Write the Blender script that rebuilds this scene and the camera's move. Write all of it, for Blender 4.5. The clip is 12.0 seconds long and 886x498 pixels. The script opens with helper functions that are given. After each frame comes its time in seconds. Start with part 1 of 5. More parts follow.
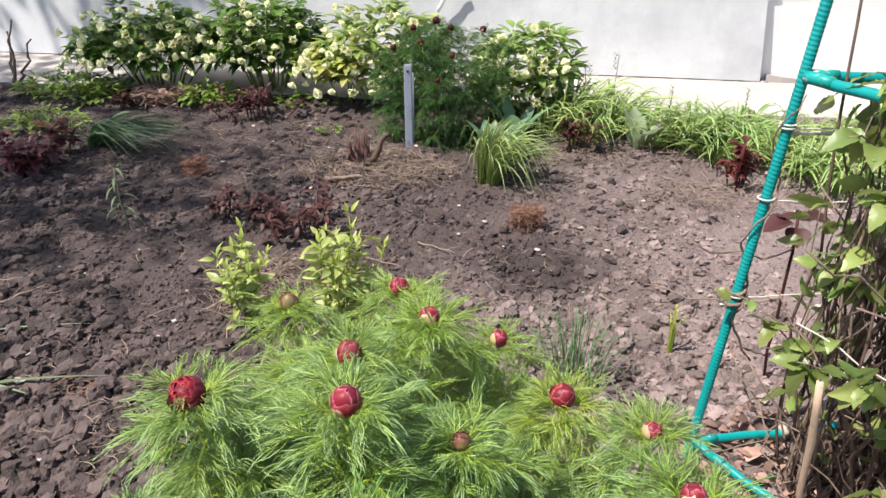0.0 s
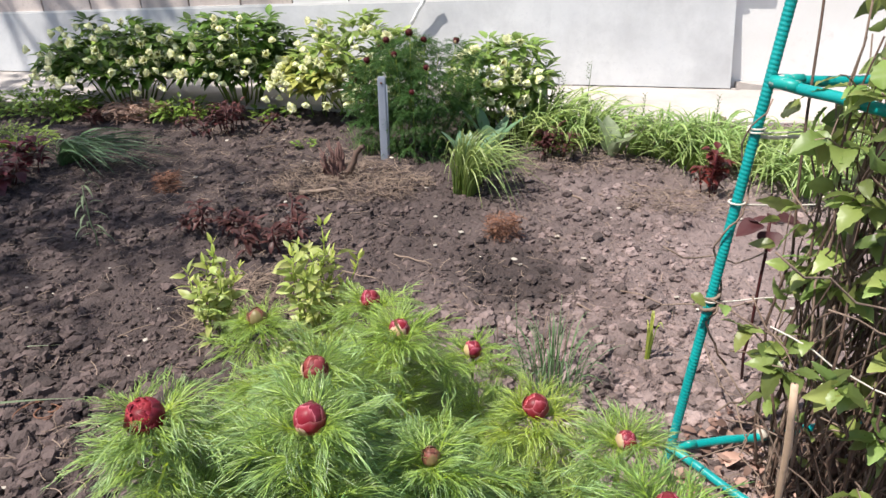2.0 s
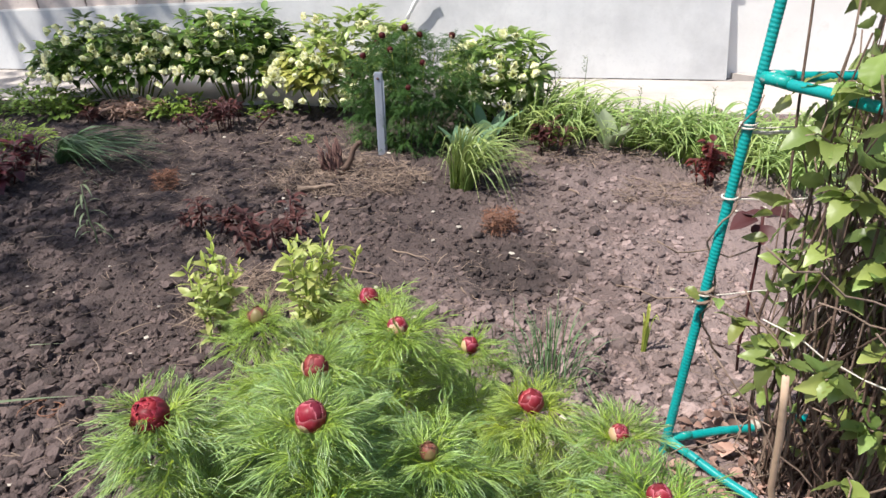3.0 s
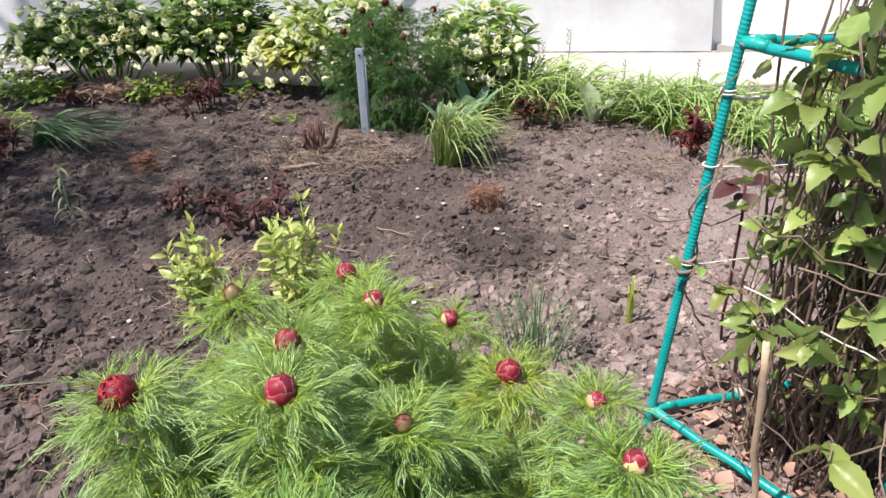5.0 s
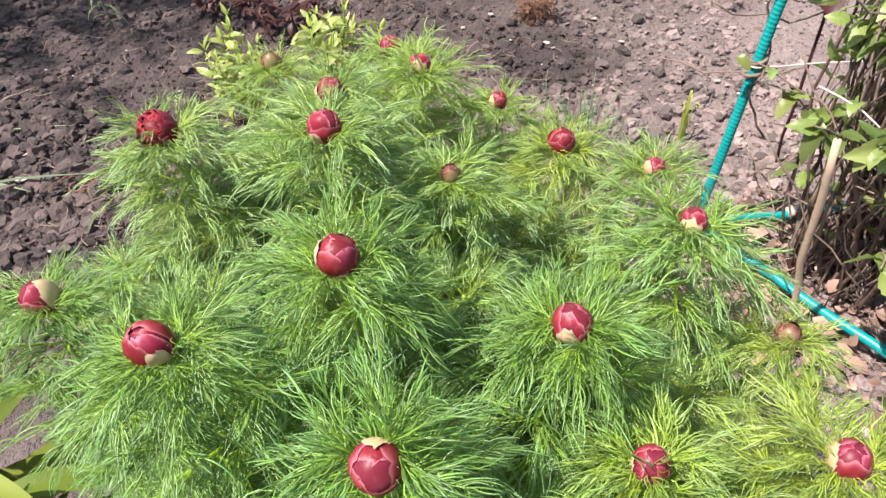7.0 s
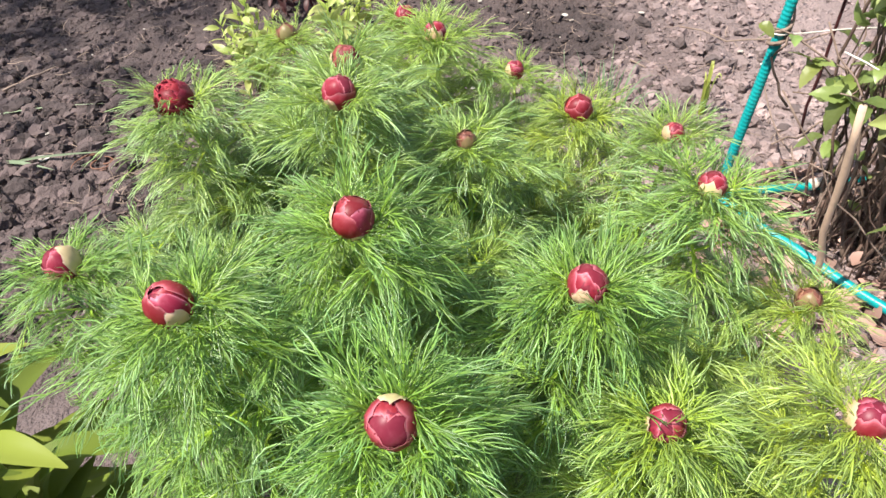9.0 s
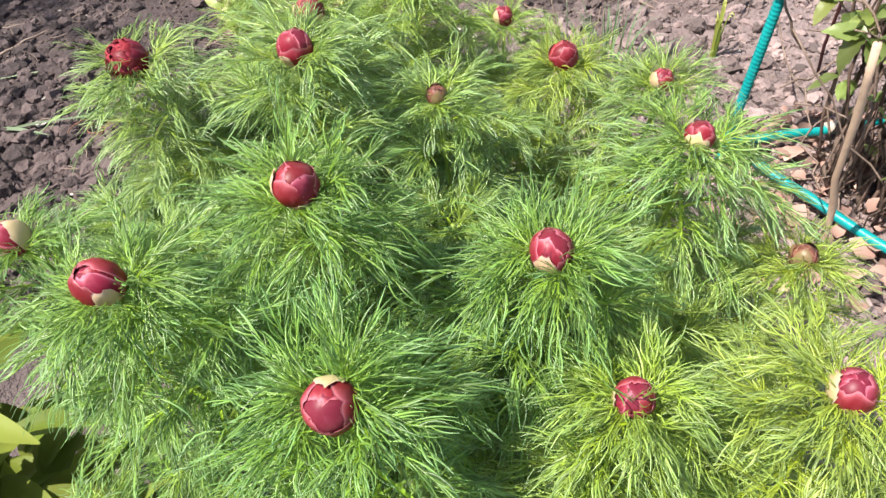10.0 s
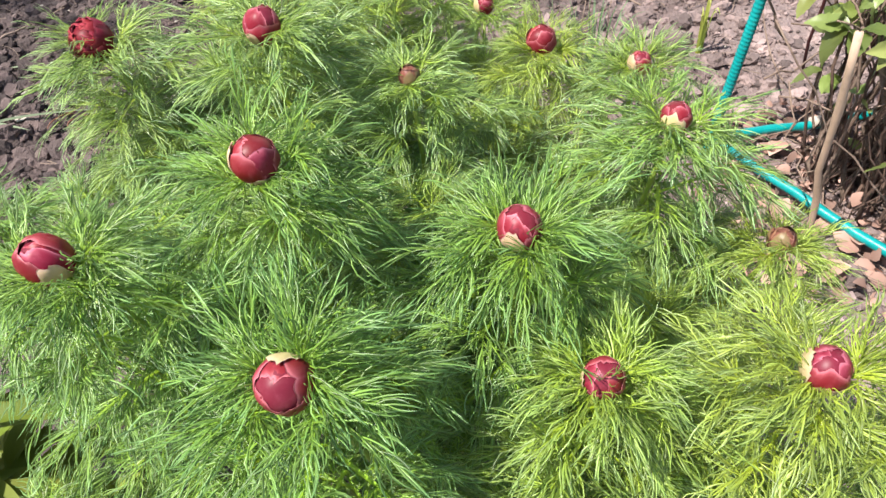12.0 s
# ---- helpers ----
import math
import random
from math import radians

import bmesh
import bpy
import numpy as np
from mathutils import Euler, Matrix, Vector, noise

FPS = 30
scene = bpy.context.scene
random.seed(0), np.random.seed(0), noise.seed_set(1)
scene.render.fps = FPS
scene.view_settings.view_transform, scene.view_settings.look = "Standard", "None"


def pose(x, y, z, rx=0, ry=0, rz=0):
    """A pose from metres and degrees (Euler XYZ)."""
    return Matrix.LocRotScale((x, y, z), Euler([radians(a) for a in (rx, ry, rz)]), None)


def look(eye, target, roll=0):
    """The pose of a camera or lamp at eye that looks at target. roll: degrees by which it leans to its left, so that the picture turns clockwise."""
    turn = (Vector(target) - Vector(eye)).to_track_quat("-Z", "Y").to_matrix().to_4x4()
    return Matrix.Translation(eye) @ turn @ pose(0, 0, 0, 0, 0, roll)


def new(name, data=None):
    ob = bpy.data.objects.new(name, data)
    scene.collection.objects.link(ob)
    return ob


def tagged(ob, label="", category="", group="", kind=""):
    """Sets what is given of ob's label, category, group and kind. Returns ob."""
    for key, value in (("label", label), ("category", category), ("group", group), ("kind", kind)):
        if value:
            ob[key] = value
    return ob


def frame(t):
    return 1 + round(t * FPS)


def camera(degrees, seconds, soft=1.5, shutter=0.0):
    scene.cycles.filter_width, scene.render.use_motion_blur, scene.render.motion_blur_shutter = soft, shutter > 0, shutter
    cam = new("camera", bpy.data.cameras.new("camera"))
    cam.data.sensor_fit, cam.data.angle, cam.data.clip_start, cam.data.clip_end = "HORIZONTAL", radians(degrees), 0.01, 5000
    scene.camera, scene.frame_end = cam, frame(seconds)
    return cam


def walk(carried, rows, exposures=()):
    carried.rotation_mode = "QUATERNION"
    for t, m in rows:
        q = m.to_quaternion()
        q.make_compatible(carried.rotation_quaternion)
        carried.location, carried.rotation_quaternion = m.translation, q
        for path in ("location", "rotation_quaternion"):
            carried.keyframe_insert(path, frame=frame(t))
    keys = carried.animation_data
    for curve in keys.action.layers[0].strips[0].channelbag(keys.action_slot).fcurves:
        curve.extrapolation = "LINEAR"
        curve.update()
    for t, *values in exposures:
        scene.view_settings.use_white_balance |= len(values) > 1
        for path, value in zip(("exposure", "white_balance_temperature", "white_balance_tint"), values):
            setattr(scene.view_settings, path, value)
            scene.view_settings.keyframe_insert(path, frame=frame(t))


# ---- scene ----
cam = camera(67.5, 12.0)
PATH = [
    (0, (0.084, -0.104, 1.042), (-0.194, 1.646, 0.115), -0.6),
    (0.5, (0.099, -0.111, 1.042), (-0.209, 1.635, 0.116), -1.0),
    (1, (0.104, -0.102, 1.036), (-0.194, 1.631, 0.084), -1.5),
    (1.5, (0.092, -0.099, 1.041), (-0.171, 1.647, 0.102), -1.5),
    (2, (0.096, -0.091, 1.034), (-0.126, 1.683, 0.138), -1.0),
    (2.5, (0.099, -0.094, 1.039), (-0.126, 1.676, 0.135), -0.9),
    (3, (0.1, -0.101, 1.047), (-0.117, 1.664, 0.132), -1.5),
    (5, (0.116, -0.093, 1.032), (-0.07, 1.646, 0.062), -2.3),
    (5.5, (0.118, -0.083, 1.025), (-0.039, 1.647, 0.035), -1.8),
    (6, (0.112, -0.084, 1.006), (-0.076, 1.586, -0.078), -2.0),
    (6.5, (0.104, -0.093, 0.971), (-0.102, 1.457, -0.276), -1.7),
    (7, (0.104, -0.112, 0.946), (-0.169, 1.338, -0.404), -2.5),
    (9, (0.107, -0.119, 0.938), (-0.216, 1.28, -0.454), -4.4),
    (9.5, (0.124, -0.091, 0.92), (-0.178, 1.307, -0.479), -4.8),
    (10, (0.139, -0.088, 0.921), (-0.231, 1.2, -0.564), -8.0),
    (10.5, (0.152, -0.089, 0.936), (-0.232, 1.199, -0.544), -10.0),
    (11, (0.155, -0.099, 0.936), (-0.237, 1.184, -0.547), -10.1),
    (11.5, (0.156, -0.088, 0.925), (-0.268, 1.14, -0.596), -11.7),
    (12, (0.152, -0.088, 0.902), (-0.193, 1.208, -0.58), -7.2),
]
walk(cam, [(t, look(eye, target, roll)) for t, eye, target, roll in PATH],
     exposures=((0, 0.74), (2.5, 0.66), (5, 0.82), (6.6, 1.02), (9, 1.1), (12, 1.0)))

# ---- world, sun ----
SUN = Vector((-0.42, -0.26, 0.87)).normalized()
world = bpy.data.worlds.new("sky")
scene.world = world
world.use_nodes = True
wn = world.node_tree.nodes
sky = wn.new("ShaderNodeTexSky")
sky.sky_type, sky.sun_disc = "NISHITA", False
sky.sun_elevation = math.asin(SUN.z)
sky.sun_rotation = math.atan2(SUN.x, SUN.y)
sky.dust_density, sky.ozone_density = 1.5, 1.0
wn["Background"].inputs["Strength"].default_value = 0.095
world.node_tree.links.new(sky.outputs[0], wn["Background"].inputs["Color"])
sun = new("sun", bpy.data.lights.new("sun", "SUN"))
sun.data.energy, sun.data.angle, sun.data.color = 4.6, radians(0.7), (1.0, 0.95, 0.88)
sun.matrix_world = look(SUN * 20, (0, 0, 0))

# ---- materials ----
def nodes_of(name):
    m = bpy.data.materials.new(name)
    m.use_nodes = True
    n, l = m.node_tree.nodes, m.node_tree.links
    return m, n, l, n["Principled BSDF"]


def mixed(n, l, fac, a, b):
    x = n.new("ShaderNodeMix")
    x.data_type = "RGBA"
    for sock, v in ((x.inputs["Factor"], fac), (x.inputs[6], a), (x.inputs[7], b)):
        if isinstance(v, (int, float)):
            sock.default_value = v
        elif isinstance(v, tuple):
            sock.default_value = (*v, 1)
        else:
            l.new(v, sock)
    return x.outputs[2]


def grained(n, l, scale, detail=5, rough=0.6, coords=None):
    x = n.new("ShaderNodeTexNoise")
    x.inputs["Scale"].default_value, x.inputs["Detail"].default_value = scale, detail
    x.inputs["Roughness"].default_value = rough
    if coords is not None:
        l.new(coords, x.inputs["Vector"])
    return x.outputs["Fac"]


def ramped(n, l, fac, lo, hi):
    x = n.new("ShaderNodeMapRange")
    x.inputs["From Min"].default_value, x.inputs["From Max"].default_value = lo, hi
    l.new(fac, x.inputs["Value"])
    return x.outputs["Result"]


def surf(name, a, b, scale, rough=0.8, bump=0.3, fine=60.0, spot=None, spot_scale=3.0, spot_at=(0.55, 0.7), metal=0.0, each=0.0, depth=0.004, grit=1.0, coarse=1.0, damp_shade=0.0):
    """Two-scale coloured and bumped surface in object space."""
    m, n, l, p = nodes_of(name)
    co = n.new("ShaderNodeTexCoord").outputs["Object"]
    broad, small = grained(n, l, scale, 6, 0.65, co), grained(n, l, fine, 4, 0.6, co)
    col = mixed(n, l, ramped(n, l, broad, 0.3, 0.7), a, b)
    dark = tuple(v * (1 - 0.4 * grit) for v in a)
    col = mixed(n, l, ramped(n, l, small, 0.55, 0.85), col, dark)
    if spot:
        col = mixed(n, l, ramped(n, l, grained(n, l, spot_scale, 7, 0.7, co), *spot_at), col, spot)
    if damp_shade:
        # darker earth towards the far side, damp plus painted-in shade; dry crust towards +x
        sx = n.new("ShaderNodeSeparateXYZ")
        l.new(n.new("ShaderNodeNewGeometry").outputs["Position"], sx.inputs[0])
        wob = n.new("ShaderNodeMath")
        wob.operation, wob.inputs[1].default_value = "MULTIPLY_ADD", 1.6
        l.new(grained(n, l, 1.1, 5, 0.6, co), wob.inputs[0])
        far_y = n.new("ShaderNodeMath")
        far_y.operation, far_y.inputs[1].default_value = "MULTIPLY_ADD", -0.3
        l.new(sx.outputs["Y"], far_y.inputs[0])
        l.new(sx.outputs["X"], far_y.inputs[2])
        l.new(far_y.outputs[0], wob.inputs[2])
        col = mixed(n, l, ramped(n, l, wob.outputs[0], -0.1, 0.98), tuple(v * damp_shade for v in a), col)
        # shade in the hollow mid-bed, painted as a ragged dark patch
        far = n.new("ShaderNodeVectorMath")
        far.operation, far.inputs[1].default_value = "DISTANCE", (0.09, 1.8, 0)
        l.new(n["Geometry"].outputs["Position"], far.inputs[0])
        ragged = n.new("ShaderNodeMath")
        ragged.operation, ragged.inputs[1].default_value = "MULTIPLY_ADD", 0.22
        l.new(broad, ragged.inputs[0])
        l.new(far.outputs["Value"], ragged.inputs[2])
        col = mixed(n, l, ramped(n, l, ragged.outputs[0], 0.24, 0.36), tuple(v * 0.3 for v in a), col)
    if each:
        h = n.new("ShaderNodeHueSaturation")
        geo = n.new("ShaderNodeNewGeometry")
        l.new(ramped_between(n, l, geo.outputs["Random Per Island"], 1 - each, 1 + each), h.inputs["Value"])
        l.new(col, h.inputs["Color"])
        col = h.outputs["Color"]
    l.new(col, p.inputs["Base Color"])
    p.inputs["Roughness"].default_value, p.inputs["Metallic"].default_value = rough, metal
    bm_ = n.new("ShaderNodeBump")
    bm_.inputs["Strength"].default_value, bm_.inputs["Distance"].default_value = bump, depth
    tall = n.new("ShaderNodeMath")
    tall.operation, tall.inputs[1].default_value = "MULTIPLY_ADD", coarse
    l.new(grained(n, l, fine * 0.3, 4, 0.65, co), tall.inputs[0])
    l.new(small, tall.inputs[2])
    l.new(tall.outputs[0], bm_.inputs["Height"])
    l.new(bm_.outputs["Normal"], p.inputs["Normal"])
    return m


def ramped_between(n, l, fac, lo, hi):
    x = n.new("ShaderNodeMapRange")
    x.inputs["To Min"].default_value, x.inputs["To Max"].default_value = lo, hi
    l.new(fac, x.inputs["Value"])
    return x.outputs["Result"]


def leafy(name, base, tip, rough=0.42, through_=0.35, hue=0.03, val=0.3, spec=0.5, odd=None, mottle=0.0):
    """A thin leaf: colour runs from base to tip, each blade a little different, light comes through."""
    m, n, l, p = nodes_of(name)
    uv = n.new("ShaderNodeUVMap")
    sep = n.new("ShaderNodeSeparateXYZ")
    l.new(uv.outputs[0], sep.inputs[0])
    col = mixed(n, l, sep.outputs["X"], base, tip)
    if mottle:
        ob_co = n.new("ShaderNodeTexCoord").outputs["Object"]
        stretch = n.new("ShaderNodeMapping")
        stretch.inputs["Scale"].default_value = (1, 1, 0.45)
        l.new(ob_co, stretch.inputs["Vector"])
        soft = n.new("ShaderNodeMath")
        soft.operation, soft.inputs[1].default_value = "MULTIPLY", mottle
        l.new(ramped(n, l, grained(n, l, 3.2, 5, 0.6, stretch.outputs[0]), 0.48, 0.72), soft.inputs[0])
        col = mixed(n, l, soft.outputs[0], col, tip)
    if odd:
        r = n.new("ShaderNodeNewGeometry").outputs["Random Per Island"]
        col = mixed(n, l, ramped(n, l, r, 0.8, 1.0), col, odd)
    h = n.new("ShaderNodeHueSaturation")
    l.new(ramped_between(n, l, sep.outputs["Y"], 1 - val, 1 + val), h.inputs["Value"])
    info = n.new("ShaderNodeObjectInfo")
    l.new(ramped_between(n, l, info.outputs["Random"], 0.5 - hue, 0.5 + hue), h.inputs["Hue"])
    l.new(col, h.inputs["Color"])
    l.new(h.outputs["Color"], p.inputs["Base Color"])
    p.inputs["Roughness"].default_value = rough
    p.inputs["Specular IOR Level"].default_value = spec
    t = n.new("ShaderNodeBsdfTranslucent")
    lighter = mixed(n, l, 0.45, h.outputs["Color"], tuple(min(1, v * 1.6 + 0.03) for v in tip))
    l.new(lighter, t.inputs["Color"])
    mx = n.new("ShaderNodeMixShader")
    mx.inputs[0].default_value = through_
    l.new(p.outputs[0], mx.inputs[1])
    l.new(t.outputs[0], mx.inputs[2])
    l.new(mx.outputs[0], n["Material Output"].inputs["Surface"])
    return m


M_SOIL = surf("tilled soil", (0.197, 0.142, 0.132), (0.308, 0.237, 0.224), 2.2, 0.95, 1.0, 130.0, (0.092, 0.067, 0.058), 0.9, (0.52, 0.78), depth=0.01, coarse=2.5, damp_shade=0.42, grit=1.3)
M_CLOD = surf("soil clods", (0.187, 0.134, 0.124), (0.298, 0.228, 0.215), 9.0, 0.95, 0.8, 160.0, each=0.55, damp_shade=0.48, depth=0.006, coarse=2.0)
M_CHIP = surf("pale chips", (0.5, 0.46, 0.4), (0.35, 0.3, 0.25), 20.0, 0.8, 0.3, 120.0, each=0.3)
M_STRAW = surf("dry straw", (0.28, 0.205, 0.155), (0.165, 0.115, 0.088), 14.0, 0.8, 0.2, 150.0, each=0.35)
M_RUST = surf("rusty dry tuft", (0.22, 0.1, 0.058), (0.15, 0.068, 0.042), 20.0, 0.8, 0.2, 150.0, each=0.35)
M_PLASTER = surf("grey plaster", (0.55, 0.555, 0.57), (0.66, 0.66, 0.66), 1.3, 0.9, 0.2, 45.0, (0.38, 0.38, 0.39), 0.9, (0.42, 0.72), grit=0.15)
M_WHITE = surf("white lime wall", (0.8, 0.79, 0.78), (0.73, 0.71, 0.69), 2.5, 0.9, 0.3, 40.0, (0.6, 0.55, 0.52), 3.0, (0.6, 0.8), grit=0.15)
M_BLOCK = surf("pinkish facade block", (0.56, 0.46, 0.42), (0.66, 0.58, 0.54), 5.0, 0.9, 0.4, 60.0, each=0.12)
M_SLAB = surf("worn concrete path", (0.4, 0.36, 0.335), (0.49, 0.445, 0.415), 2.0, 0.92, 0.35, 70.0, (0.29, 0.255, 0.235), 2.2, (0.5, 0.8), grit=0.4)
M_BRICK = surf("old brick", (0.42, 0.27, 0.22), (0.3, 0.2, 0.17), 12.0, 0.9, 0.5, 90.0)
M_PIPE = surf("pale cable", (0.78, 0.78, 0.77), (0.7, 0.7, 0.7), 8.0, 0.5, 0.05, 60.0)
M_GREEN = surf("turquoise enamel paint", (0.0, 0.235, 0.235), (0.006, 0.31, 0.305), 10.0, 0.33, 0.12, 190.0, (0.0, 0.17, 0.165), 16.0, (0.6, 0.72))
M_WORN = surf("chipped enamel weld", (0.0, 0.28, 0.25), (0.01, 0.35, 0.32), 10.0, 0.4, 0.2, 150.0, (0.42, 0.44, 0.42), 30.0, (0.56, 0.6))
M_STRING = surf("white twine", (0.72, 0.68, 0.62), (0.58, 0.53, 0.46), 60.0, 0.85, 0.4, 700.0)
M_CANE = surf("tan wooden cane", (0.58, 0.42, 0.3), (0.46, 0.33, 0.235), 9.0, 0.75, 0.08, 60.0)
M_TWIG = surf("grey brown vine bark", (0.15, 0.1, 0.075), (0.28, 0.205, 0.16), 30.0, 0.85, 0.5, 260.0, each=0.3)
M_TWIG_DARK = surf("dark red-brown vine bark", (0.075, 0.045, 0.035), (0.15, 0.095, 0.07), 30.0, 0.85, 0.5, 260.0, each=0.3)
M_STAKE = surf("galvanised label stake", (0.28, 0.31, 0.38), (0.35, 0.38, 0.45), 4.0, 0.55, 0.1, 80.0, metal=0.2, grit=0.2)
M_STUMP = surf("dark red brown stump", (0.095, 0.045, 0.04), (0.16, 0.085, 0.07), 22.0, 0.8, 0.4, 150.0)
M_BARK = surf("tree bark", (0.16, 0.12, 0.09), (0.24, 0.19, 0.15), 6.0, 0.9, 0.8, 40.0)
M_LITTER = leafy("dry leaf litter", (0.24, 0.145, 0.11), (0.42, 0.275, 0.22), 0.7, 0.15, 0.02, 0.55, 0.3)

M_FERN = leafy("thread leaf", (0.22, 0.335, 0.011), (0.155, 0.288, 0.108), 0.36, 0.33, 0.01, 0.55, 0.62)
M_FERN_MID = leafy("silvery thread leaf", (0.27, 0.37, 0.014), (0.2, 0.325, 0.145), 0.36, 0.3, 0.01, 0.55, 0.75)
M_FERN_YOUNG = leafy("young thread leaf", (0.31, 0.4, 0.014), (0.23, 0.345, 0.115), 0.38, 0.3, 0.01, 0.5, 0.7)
# darker thread leaf for the far peony, its shade put into the colour
M_FERN_DARK = leafy("shaded thread leaf", (0.075, 0.15, 0.026), (0.055, 0.13, 0.038), 0.55, 0.3, 0.008, 0.25, 0.3)
M_STEM = leafy("peony stem", (0.13, 0.19, 0.03), (0.27, 0.36, 0.055), 0.45, 0.1, 0.01, 0.15)
M_PETAL = leafy("crimson petal", (0.18, 0.002, 0.012), (0.58, 0.17, 0.21), 0.42, 0.03, 0.008, 0.4, 0.22, None, 0.14)
M_PETAL_DEEP = leafy("dark crimson petal", (0.155, 0.006, 0.017), (0.46, 0.07, 0.095), 0.46, 0.08, 0.008, 0.3, 0.18, None, 0.2)
M_PETAL_DULL = leafy("dull red petal", (0.16, 0.016, 0.02), (0.42, 0.14, 0.13), 0.5, 0.03, 0.008, 0.3, 0.2, None, 0.14)
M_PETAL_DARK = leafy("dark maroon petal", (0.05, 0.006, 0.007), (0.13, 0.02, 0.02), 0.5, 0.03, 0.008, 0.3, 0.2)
M_BROWN_PETAL = leafy("tan pink petal", (0.2, 0.06, 0.045), (0.36, 0.19, 0.13), 0.45, 0.05, 0.012, 0.3, 0.3)
M_SEPAL = leafy("cream sepal", (0.58, 0.44, 0.23), (0.72, 0.5, 0.38), 0.45, 0.15, 0.02, 0.2, 0.4)
M_BROWN_SEPAL = leafy("brown green sepal", (0.22, 0.17, 0.075), (0.24, 0.09, 0.06), 0.45, 0.12, 0.02, 0.25, 0.4)
M_VINE = leafy("vine leaf", (0.135, 0.185, 0.04), (0.235, 0.3, 0.095), 0.4, 0.32, 0.03, 0.5, 0.5)
M_LIME = leafy("young shrub leaf", (0.27, 0.35, 0.06), (0.5, 0.53, 0.2), 0.45, 0.35, 0.015, 0.25, 0.5)
M_YELLOW = leafy("lime young leaf", (0.27, 0.36, 0.05), (0.44, 0.48, 0.13), 0.45, 0.35, 0.015, 0.25, 0.5)
M_GRASS = leafy("strap leaf", (0.11, 0.18, 0.03), (0.27, 0.35, 0.12), 0.38, 0.3, 0.02, 0.45, 0.55)
# brighter strap leaf for the edging, with the sun mixed into its greens
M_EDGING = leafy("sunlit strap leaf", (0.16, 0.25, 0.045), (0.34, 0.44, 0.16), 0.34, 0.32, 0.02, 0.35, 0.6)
M_BLUEGRASS = leafy("onion leaf", (0.08, 0.17, 0.055), (0.12, 0.2, 0.1), 0.45, 0.25, 0.015, 0.3, 0.5)
M_BROAD = leafy("glaucous broad leaf", (0.14, 0.26, 0.14), (0.2, 0.33, 0.19), 0.45, 0.3, 0.01, 0.2, 0.5)
M_PALE = leafy("pale weed leaf", (0.28, 0.36, 0.2), (0.4, 0.45, 0.3), 0.5, 0.3, 0.01, 0.2, 0.4)
M_GREY = leafy("grey green sprig", (0.13, 0.17, 0.09), (0.2, 0.245, 0.15), 0.6, 0.25, 0.01, 0.2, 0.3)
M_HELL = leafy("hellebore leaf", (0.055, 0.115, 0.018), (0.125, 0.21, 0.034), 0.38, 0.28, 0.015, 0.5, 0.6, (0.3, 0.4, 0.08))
# lighter copy of the hellebore leaf, sunlight put into its colour
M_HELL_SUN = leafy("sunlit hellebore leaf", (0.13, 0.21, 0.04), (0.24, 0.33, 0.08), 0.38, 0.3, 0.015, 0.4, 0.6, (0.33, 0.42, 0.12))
M_HELL_YELLOW = leafy("pale hellebore leaf", (0.25, 0.3, 0.06), (0.42, 0.43, 0.13), 0.42, 0.3, 0.015, 0.3, 0.5)
M_HFLOWER = leafy("hellebore sepal", (0.72, 0.74, 0.3), (0.95, 0.93, 0.68), 0.5, 0.3, 0.01, 0.12, 0.3)
M_HCENTRE = leafy("hellebore stamens", (0.4, 0.42, 0.1), (0.55, 0.5, 0.16), 0.6, 0.1, 0.01, 0.2, 0.3)
M_RED = leafy("maroon shoot", (0.07, 0.011, 0.012), (0.12, 0.018, 0.02), 0.42, 0.2, 0.012, 0.4, 0.5)
M_MAROON = leafy("dull maroon shoot", (0.055, 0.017, 0.018), (0.085, 0.025, 0.024), 0.5, 0.2, 0.012, 0.4, 0.4)
M_LILY = leafy("olive lily leaf", (0.11, 0.145, 0.018), (0.18, 0.22, 0.04), 0.5, 0.2, 0.015, 0.35, 0.12)
M_LOW = leafy("low green leaf", (0.1, 0.17, 0.025), (0.22, 0.31, 0.055), 0.45, 0.3, 0.015, 0.35, 0.5)
M_TREE = leafy("tree leaf", (0.07, 0.14, 0.03), (0.1, 0.19, 0.04), 0.45, 0.3, 0.01, 0.3, 0.5)

# ---- mesh helpers ----
rng = np.random.default_rng(7)


def mesh_of(name, verts, faces, material, uv=None, smooth=True, normals=None):
    """A mesh from arrays: verts (n, 3), faces (f, k), uv (n, 2)."""
    verts, faces = np.asarray(verts, np.float32).reshape(-1, 3), np.asarray(faces, np.int32)
    me = bpy.data.meshes.new(name)
    f, k = faces.shape
    me.vertices.add(len(verts))
    me.vertices.foreach_set("co", verts.ravel())
    me.loops.add(f * k)
    me.loops.foreach_set("vertex_index", faces.ravel())
    me.polygons.add(f)
    me.polygons.foreach_set("loop_start", np.arange(0, f * k, k, dtype=np.int32))
    me.polygons.foreach_set("use_smooth", np.full(f, smooth))
    if uv is not None:
        lay = me.uv_layers.new(name="UVMap")
        lay.data.foreach_set("uv", np.asarray(uv, np.float32)[faces.ravel()].ravel())
    me.update(calc_edges=True)
    me.validate()
    if normals is not None:
        me.normals_split_custom_set_from_vertices(normals)
    me.materials.append(material)
    return me


